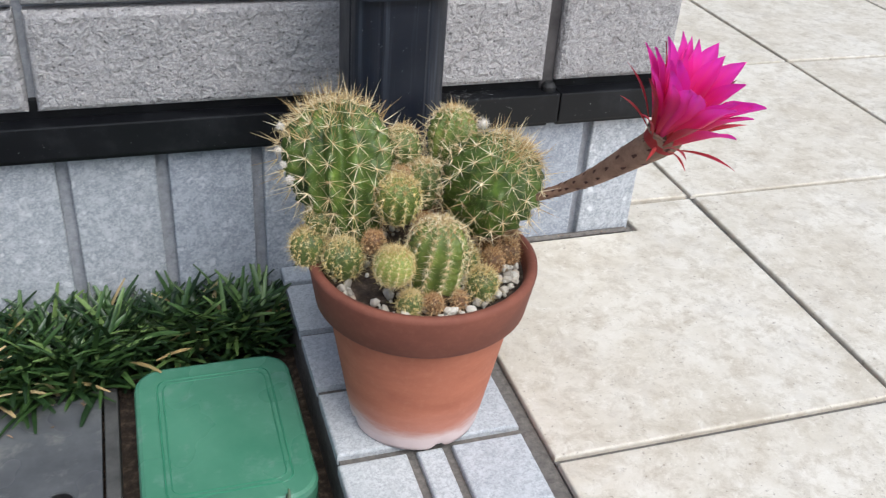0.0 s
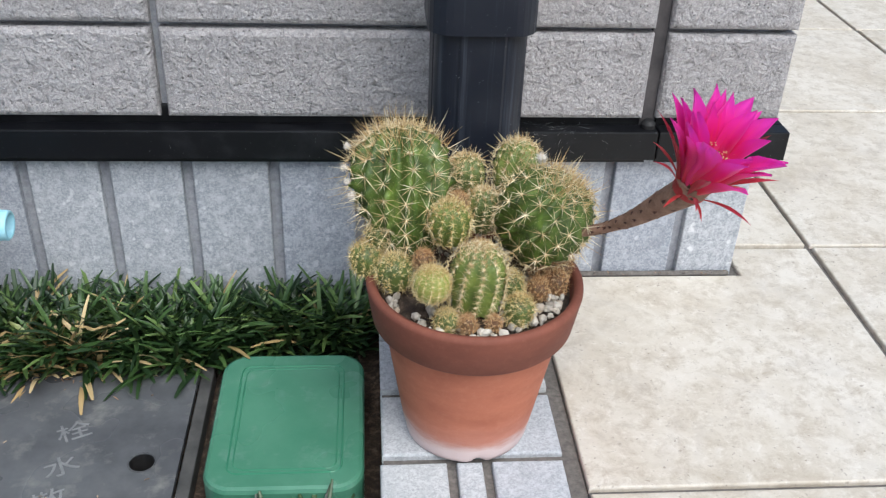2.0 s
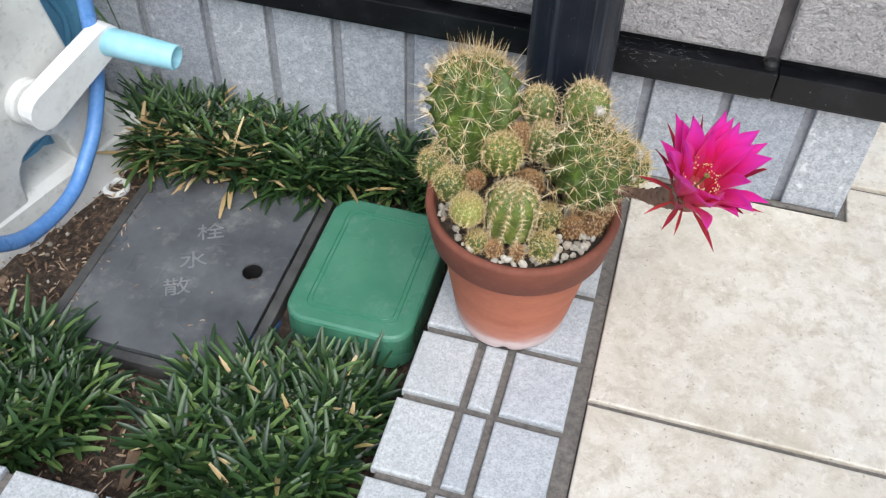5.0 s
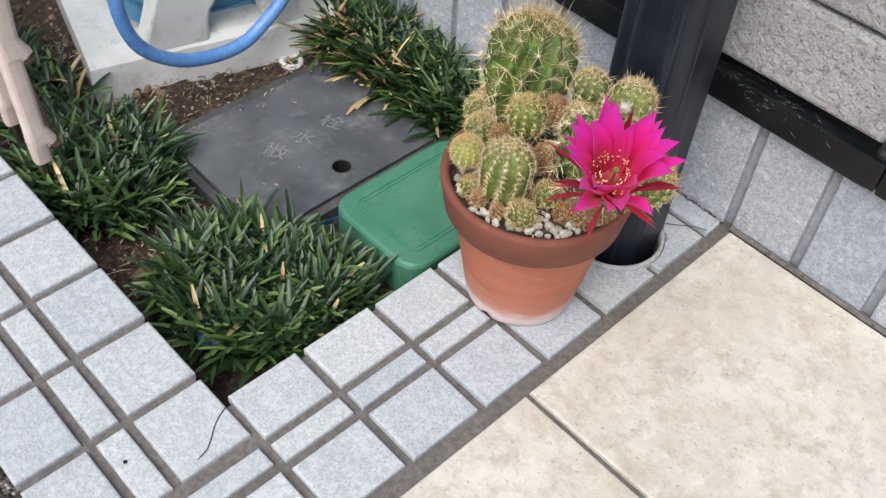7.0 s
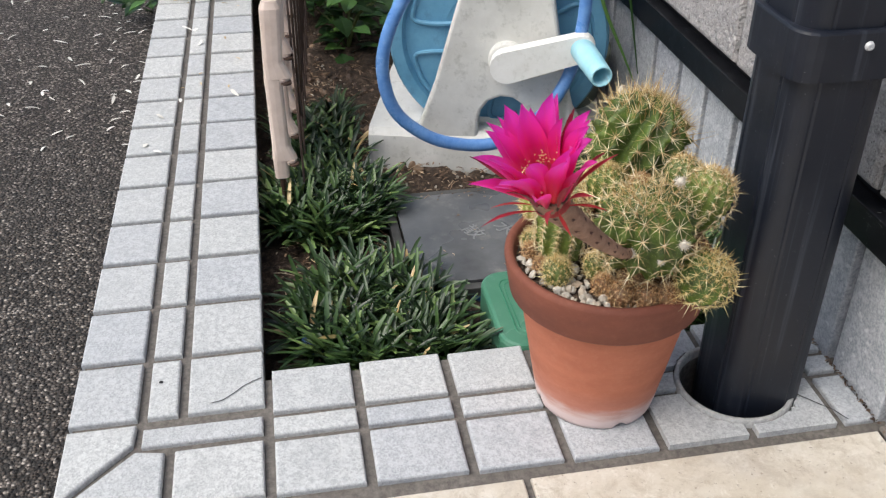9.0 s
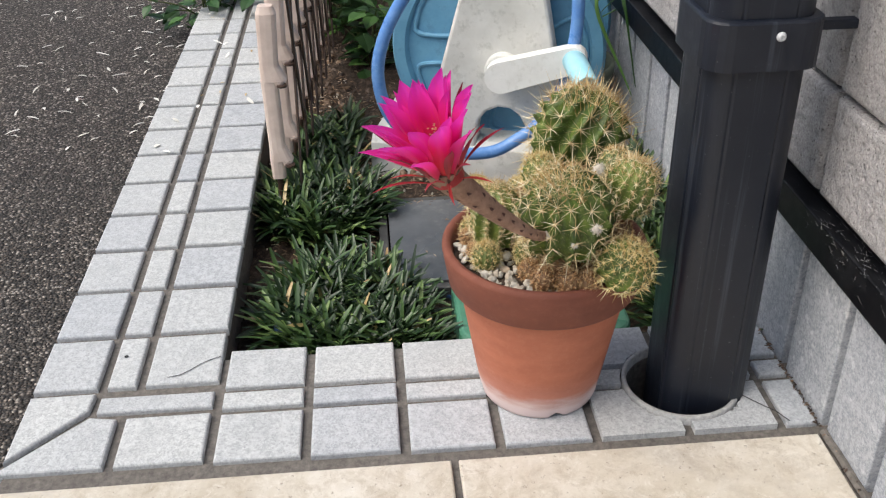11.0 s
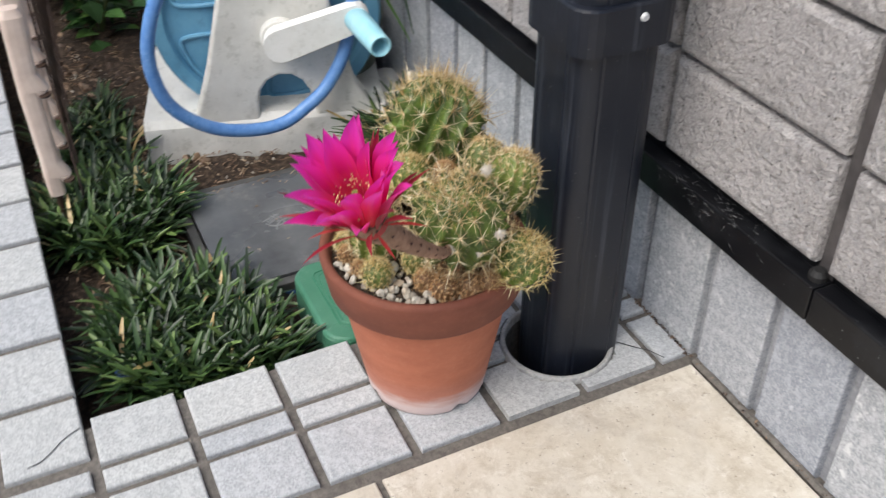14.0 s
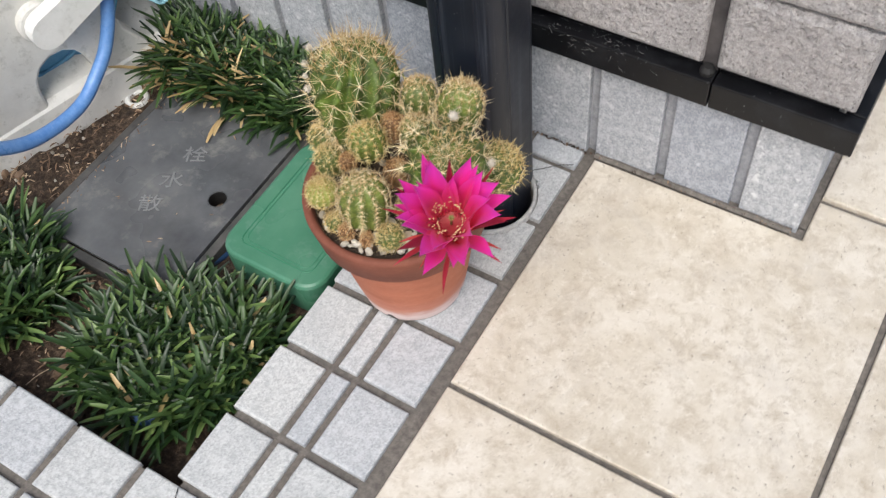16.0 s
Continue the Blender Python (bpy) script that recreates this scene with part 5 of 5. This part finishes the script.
# ---------------------------------------------------------------- picket fence
def picket(root, inv, x, y, top):
    """A moulded board picket in stepped lengths, each ending in a hooked stub over the next."""
    bm = bmesh.new()

    def loft(z0, z1, w0, w1, d0, d1, y0, y1):
        rings = []
        for k in range(5):
            s = k / 4
            w, d, yy, z = w0 + (w1 - w0) * s, d0 + (d1 - d0) * s, y0 + (y1 - y0) * s, z0 + (z1 - z0) * s
            ring = []
            for i in range(16):
                a = 2 * math.pi * i / 16
                c, sn = math.cos(a), math.sin(a)
                ring.append(bm.verts.new((x + d / 2 * math.copysign(abs(c) ** 0.6, c), y + yy + w / 2 * math.copysign(abs(sn) ** 0.6, sn), z)))
            rings.append(ring)
        for a, b in zip(rings, rings[1:]):
            for i in range(16):
                bm.faces.new((a[i], a[(i + 1) % 16], b[(i + 1) % 16], b[i]))
        bm.faces.new(list(reversed(rings[0])))
        bm.faces.new(rings[-1])
    loft(-0.004, 0.032, 0.025, 0.027, 0.023, 0.025, -0.003, -0.003)
    loft(0.030, 0.056, 0.042, 0.029, 0.028, 0.026, 0.004, -0.001)
    loft(0.0558, 0.166, 0.029, 0.029, 0.026, 0.026, -0.001, -0.002)
    loft(0.164, 0.180, 0.030, 0.030, 0.026, 0.026, -0.002, -0.002)
    loft(0.178, 0.204, 0.045, 0.032, 0.029, 0.027, 0.006, 0.000)
    loft(0.2038, top - 0.012, 0.032, 0.034, 0.027, 0.028, 0.000, 0.004)
    loft(top - 0.0122, top, 0.034, 0.024, 0.028, 0.020, 0.004, 0.004)
    ob = part("picket", bm, M_FENCE, root)
    ob.matrix_parent_inverse = inv
    stake = bmesh.new()
    tube(stake, [(x, y - 0.003, -0.11), (x, y - 0.003, 0.0)], [0.003, 0.006], 8)
    part("stake", stake, M_FENCEDARK, ob, "thin dark ground stake")
    for z in (0.030, 0.178):
        bm = bmesh.new()
        lathe(bm, [(0.0001, -0.010), (0.008, -0.009), (0.0105, -0.002), (0.0105, 0.0), (0.008, 0.001), (0.007, -0.004), (0.0001, -0.005)], 14, Matrix.Translation((x + 0.004, y + 0.0135, z - 0.001)))
        o = part("stub", bm, M_FENCE, ob, "hollow moulded branch stub")
        o.matrix_parent_inverse = Matrix()
        # dark disc that paints the shade inside the stub's opening
        bm = bmesh.new()
        lathe(bm, [(0.0001, -0.0005), (0.0078, -0.0005), (0.0078, -0.004)], 14, Matrix.Translation((x + 0.0105, y + 0.0185, z - 0.0052)) @ Matrix.Diagonal((1.25, 1.1, 1, 1)))
        part("stub_hole", bm, M_FENCEDARK, ob, "dark disc painting the shade in the hollow stub")
    return ob


def fence():
    root = empty("picket_fence", (-1.0, -0.675, -0.09))
    inv = Matrix.Translation((1.0, 0.675, 0.09))
    tagged(root, "pinkish white plastic picket fence on brown lattice slats", "fence")
    step = 0.105
    for k in range(14):
        x = -0.748 - step * k
        picket(root, inv, x, -0.674 + 0.007 * k, 0.305 + (0.045 if k % 2 else 0.0))
    # crossing lattice slats behind the boards
    for k in range(-2, 13):
        for s in (1, -1):
            bm = bmesh.new()
            x0 = -0.748 - step * k
            c = Vector((x0 - step, -0.648 + 0.007 * (k + 1) + (0.005 if s > 0 else 0.0), 0.15))
            if c.x + step * 1.05 > -0.742:
                continue
            box(bm, (-0.0105, -0.002, -0.20), (0.0105, 0.002, 0.20), 0.0008, 1, Matrix.Translation(c) @ pose(0, 0, 0, 0, s * 25, 0))
            part("slat", bm, M_FENCEDARK, root).matrix_parent_inverse = inv


M_FENCEDARK = plain("brown_plastic_and_stub_shade", hexc(52, 38, 32), hexc(76, 58, 48), 30, 0.6)
fence()

# ---------------------------------------------------------------- soil litter, leaves, fallen petals
M_CHIP = spine_mat("bark_chips", hexc(84, 62, 46), hexc(140, 112, 86), hexc(198, 176, 148))
M_CLOD = spine_mat("soil_clod", hexc(40, 31, 25), hexc(84, 66, 53), hexc(142, 118, 96))
M_FALLEN = spine_mat("white_fallen_petals", hexc(206, 204, 196), hexc(232, 230, 222), hexc(244, 242, 236))


def slivers(name, spots, mat, label, category, ln=(0.008, 0.022), w=(0.0012, 0.0028)):
    """Thin curled chips lying about; spots are (x, y, z)."""
    vs, fs = [], []
    for x, y, z in spots:
        a, le, ww = RNG.uniform(0, 6.283), RNG.uniform(*ln), RNG.uniform(*w)
        d, s = Vector((math.cos(a), math.sin(a), 0)), Vector((-math.sin(a), math.cos(a), 0))
        bend, o = RNG.uniform(-0.35, 0.35), len(vs)
        tilt = RNG.uniform(-0.15, 0.3)
        for j in range(4):
            u = j / 3 - 0.5
            c = Vector((x, y, z)) + d * le * u + s * bend * le * (0.25 - u * u) + Vector((0, 0, 0.0015 + le * (0.25 - u * u) * 0.25 + tilt * le * (u + 0.5)))
            h = ww * (1 - abs(u) * 1.3)
            vs += [c - s * h, c + s * h, c - Vector((0, 0, 0.001))]
        for j in range(3):
            b = o + 3 * j
            fs += [(b, b + 1, b + 4, b + 3), (b + 1, b + 2, b + 5, b + 4), (b + 2, b, b + 3, b + 5)]
    tagged(from_lists(name, vs, fs, mat), label, category, kind="stuff")


spots = []
while len(spots) < 3400:
    x, y = RNG.uniform(-1.6, -0.45), RNG.uniform(-0.70, -0.02)
    if -0.755 < x and -0.51 < y < -0.125 or x > -0.5 and y > -0.42:
        continue
    spots.append((x, y, -0.082 + 0.012 * noise.noise((x * 9, y * 9, 0))))
slivers("soil_litter", spots, M_CHIP, "brown bark chips and dry bits on the soil", "litter", (0.003, 0.014), (0.0008, 0.0026))
slivers("dry_twigs", [(x + 0.01, y, z) for x, y, z in spots[:260]], M_CHIP, "dry thin twigs strewn over the soil", "litter", (0.018, 0.042), (0.0006, 0.0016))
stones("soil_clods", [(x, min(y, -0.03), -0.084 + 0.012 * noise.noise((x * 9, y * 9, 0)), RNG.choice((0.003, 0.004, 0.006, 0.009, 0.013))) for x, y, z in [(RNG.uniform(-1.7, -0.84), RNG.uniform(-0.66, -0.42), 0) for _ in range(520)]], M_CLOD, "crumbled brown soil clods in the bed", "soil")
stones("soil_gravel", [(x + RNG.uniform(-.05, .05), min(y + RNG.uniform(-.04, .04), -0.03), -0.083, RNG.uniform(0.002, 0.005)) for x, y, z in spots[:700] if not (-0.80 < x < -0.40 and -0.55 < y < -0.09)], M_PEBBLE, "small pale stones in the soil", "gravel")

spots = [(RNG.uniform(-0.2, 0.30), -0.004 - abs(RNG.gauss(0, 0.0025)), -0.001 if RNG.random() < 0.6 else 0.0005) for _ in range(170)]
slivers("wall_debris", spots, M_CLOD, "dark crumbs and dry bits along the foot of the wall", "litter", (0.002, 0.007), (0.0006, 0.0016))
spots = [(RNG.uniform(-2.6, -1.0), -0.97 - abs(RNG.gauss(0, 0.33)), -0.0612) for _ in range(170)]
slivers("fallen_petals", spots, M_FALLEN, "narrow white petals fallen on the asphalt", "petals", (0.012, 0.034), (0.0022, 0.0046))
spots = [(RNG.uniform(-1.9, -0.75), RNG.uniform(-0.94, -0.73), 0.0008) for _ in range(11)]
slivers("fallen_petals", spots, M_FALLEN, "white petals fallen on the kerb tiles", "petals", (0.014, 0.030), (0.003, 0.0058))
spots = [(RNG.uniform(-1.7, -1.0), RNG.uniform(-0.93, -0.74), 0.0008) for _ in range(10)]
slivers("yellow_bits", spots, M_STRAW, "small yellowed plant bits lying on the kerb tiles", "litter", (0.006, 0.016), (0.001, 0.003))
spots = [(RNG.uniform(-0.73, -0.48), RNG.uniform(-0.47, -0.16), -0.0622) for _ in range(14)] + [(-0.735 + abs(RNG.gauss(0, 0.012)), RNG.uniform(-0.47, -0.16), -0.0622) for _ in range(40)] + [(RNG.uniform(-0.73, -0.48), -0.15 - abs(RNG.gauss(0, 0.010)), -0.0622) for _ in range(34)]
slivers("dry_bits", spots, M_CHIP, "dry plant bits lying on the metal cover", "litter", (0.003, 0.010), (0.0005, 0.0013))


def bark_strip(pts, width):
    """A curled strip of dead bark lying on the soil."""
    way = smooth_path(pts, 5)
    vs, fs = [], []
    for i, p in enumerate(way):
        d = (way[min(i + 1, len(way) - 1)] - way[max(i - 1, 0)]).normalized()
        side = d.cross(Vector((0, 0, 1))).normalized()
        w = width * (0.75 + 0.35 * noise.noise((i * 0.9, 3, 1))) * (0.45 if i in (0, len(way) - 1) else 1.0)
        up = Vector((0, 0, 1))
        vs += [p - side * w, p + up * 0.006, p + side * w, p + side * w * 0.9 - up * 0.003, p + up * 0.003, p - side * w * 0.9 - up * 0.003]
    for i in range(len(way) - 1):
        o = 6 * i
        for a in range(6):
            b = (a + 1) % 6
            fs.append((o + a, o + b, o + 6 + b, o + 6 + a))
    ends = len(vs) - 6
    fs += [(5, 4, 3, 2, 1, 0), tuple(range(ends, ends + 6))]
    tagged(from_lists("bark_strip", vs, fs, M_BARK), "brown strip of dead bark lying on the soil", "bark")


M_BARK = plain("dead_bark", hexc(92, 74, 58), hexc(140, 118, 96), 40, 0.9, 0.5, hexc(66, 52, 42), 0.6)
bark_strip([(-0.552, -0.545, -0.074), (-0.546, -0.580, -0.072), (-0.537, -0.625, -0.074), (-0.528, -0.676, -0.078)], 0.011)
bark_strip([(-0.575, -0.522, -0.076), (-0.562, -0.527, -0.072), (-0.546, -0.524, -0.076)], 0.006)


def leaf_mat():
    n = Nodes("dark_green_leaf")
    g = n.t.nodes.new("ShaderNodeNewGeometry")
    col = n.ramp(g.outputs["Random Per Island"], (0.0, hexc(30, 56, 26)), (0.6, hexc(56, 92, 42)), (1.0, hexc(98, 138, 66)))
    return n.done(col, 0.45, n.bump(n.noise(90, 3), 0.2, 0.002))


M_LEAF = leaf_mat()
M_TWIG = plain("green_stalk", hexc(70, 82, 44), hexc(96, 104, 60), 60, 0.6)


def leafy_plant(x, y, z, n, spread, height, size, label):
    root = empty("shrub", (x, y, z))
    tagged(root, label, "plant")
    bm = bmesh.new()
    vs, fs = [], []
    for k in range(max(4, n // 9)):
        a = RNG.uniform(0, 6.283)
        r, h = spread * RNG.uniform(0.2, 1), height * RNG.uniform(0.5, 1)
        p0, p2 = Vector((0, 0, 0)), Vector((r * math.cos(a), r * math.sin(a), h))
        p1 = Vector((p2.x * 0.4, p2.y * 0.4, h * 0.65))
        path = smooth_path([p0, p1, p2], 4)
        tube(bm, path, [0.003 - 0.002 * i / len(path) for i in range(len(path))], 5)
        for _ in range(9):
            c = path[RNG.randrange(2, len(path))] + Vector([RNG.uniform(-1, 1) * size * 0.7 for _ in range(3)])
            d = Vector((math.cos(a + RNG.uniform(-1.5, 1.5)), math.sin(a + RNG.uniform(-1.5, 1.5)), RNG.uniform(-0.5, 0.4))).normalized()
            s = d.cross(Vector((RNG.uniform(-.4, .4), RNG.uniform(-.4, .4), 1))).normalized()
            up = s.cross(d)
            le = size * RNG.uniform(0.6, 1.2)
            o = len(vs)
            for u, w, dz in ((0, 0.02, 0), (0.3, 0.36, 0.03), (0.6, 0.30, 0.0), (1.0, 0.01, -0.12)):
                c2 = c + d * le * u + up * le * dz
                vs += [c2 - s * le * w + up * le * 0.06, c2, c2 + s * le * w + up * le * 0.06]
            for j in range(3):
                b = o + 3 * j
                fs += [(b, b + 1, b + 4, b + 3), (b + 1, b + 2, b + 5, b + 4)]
    part("stem", bm, M_TWIG, root)
    tagged(from_lists("foliage", vs, fs, M_LEAF, root), kind="stuff")


leafy_plant(-1.50, -0.50, -0.09, 110, 0.16, 0.20, 0.06, "dark green broad-leaved shrub behind the fence")
leafy_plant(-1.80, -0.58, -0.09, 150, 0.24, 0.30, 0.065, "dark green broad-leaved shrub further along the bed")
leafy_plant(-2.25, -0.42, -0.09, 200, 0.40, 0.50, 0.075, "tall dark green broad-leaved shrub at the far bed")
leafy_plant(-1.80, -0.94, -0.055, 100, 0.17, 0.13, 0.050, "green leaves hanging over the tiled kerb")


def planter():
    root = empty("planter", (-1.02, -0.04, -0.10))
    inv = Matrix.Translation((1.02, 0.04, 0.10))
    tagged(root, "old grey-green plastic planter standing against the wall", "planter")
    bm = bmesh.new()
    lathe(bm, [(0.075, 0.0), (0.080, 0.004), (0.105, 0.16), (0.112, 0.165), (0.113, 0.19), (0.106, 0.19), (0.10, 0.165), (0.072, 0.01), (0.001, 0.01)], 40, Matrix.Translation((-1.02, -0.125, -0.10)))
    part("body", bm, M_PLANTER, root, smooth=True).matrix_parent_inverse = inv
    vs, fs = [], []
    for _ in range(14):
        a = RNG.uniform(1.2, 3.6)
        blade(vs, fs, (-1.02 + 0.03 * math.cos(a), -0.125 + 0.03 * math.sin(a), 0.08), a, RNG.uniform(0.15, 0.30), RNG.uniform(0.05, 0.4), 0.0035, RNG.uniform(0.8, 2.0))
    for pts in ([(-1.0, -0.12, 0.06), (-0.96, -0.115, 0.28), (-0.90, -0.105, 0.33), (-0.86, -0.097, 0.27), (-0.85, -0.090, 0.225), (-0.85, -0.042, 0.126), (-0.85, -0.018, 0.075)],
                [(-1.0, -0.10, 0.06), (-0.95, -0.075, 0.30), (-0.89, -0.060, 0.36), (-0.855, -0.048, 0.26), (-0.85, -0.040, 0.225), (-0.85, -0.012, 0.091)]):
        way = smooth_path(pts, 5)
        o = len(vs)
        for i, p in enumerate(way):
            w = 0.0036 * (1 - (i / len(way)) ** 3) + 0.0003
            vs += [p - Vector((0, w, w * 0.4)), p + Vector((0.0012, 0, -0.0008)), p + Vector((0, w, w * 0.4))]
        for i in range(len(way) - 1):
            b = o + 3 * i
            fs += [(b, b + 1, b + 4, b + 3), (b + 1, b + 2, b + 5, b + 4)]
    from_lists("foliage", vs, fs, M_LEAF, root, True).matrix_parent_inverse = inv


M_PLANTER = plain("grey_green_plastic", hexc(84, 92, 80), hexc(110, 116, 102), 14, 0.6, 0.08, hexc(130, 132, 120), 0.4)
planter()


def ground_hose():
    bm = bmesh.new()
    tube(bm, smooth_path([(-0.452, -0.36, -0.10), (-0.458, -0.415, -0.078), (-0.46, -0.47, -0.075), (-0.44, -0.56, -0.078), (-0.41, -0.64, -0.076), (-0.375, -0.664, -0.074), (-0.340, -0.630, -0.074), (-0.322, -0.575, -0.078), (-0.315, -0.52, -0.095)], 6), 0.0105, 12)
    tagged(link("garden_hose", bm, M_HOSEDARK, smooth=True), "dark blue hose half hidden under the grass clump", "hose")


M_HOSEDARK = plain("dark_blue_hose", hexc(44, 72, 112), hexc(66, 98, 142), 40, 0.45)
ground_hose()
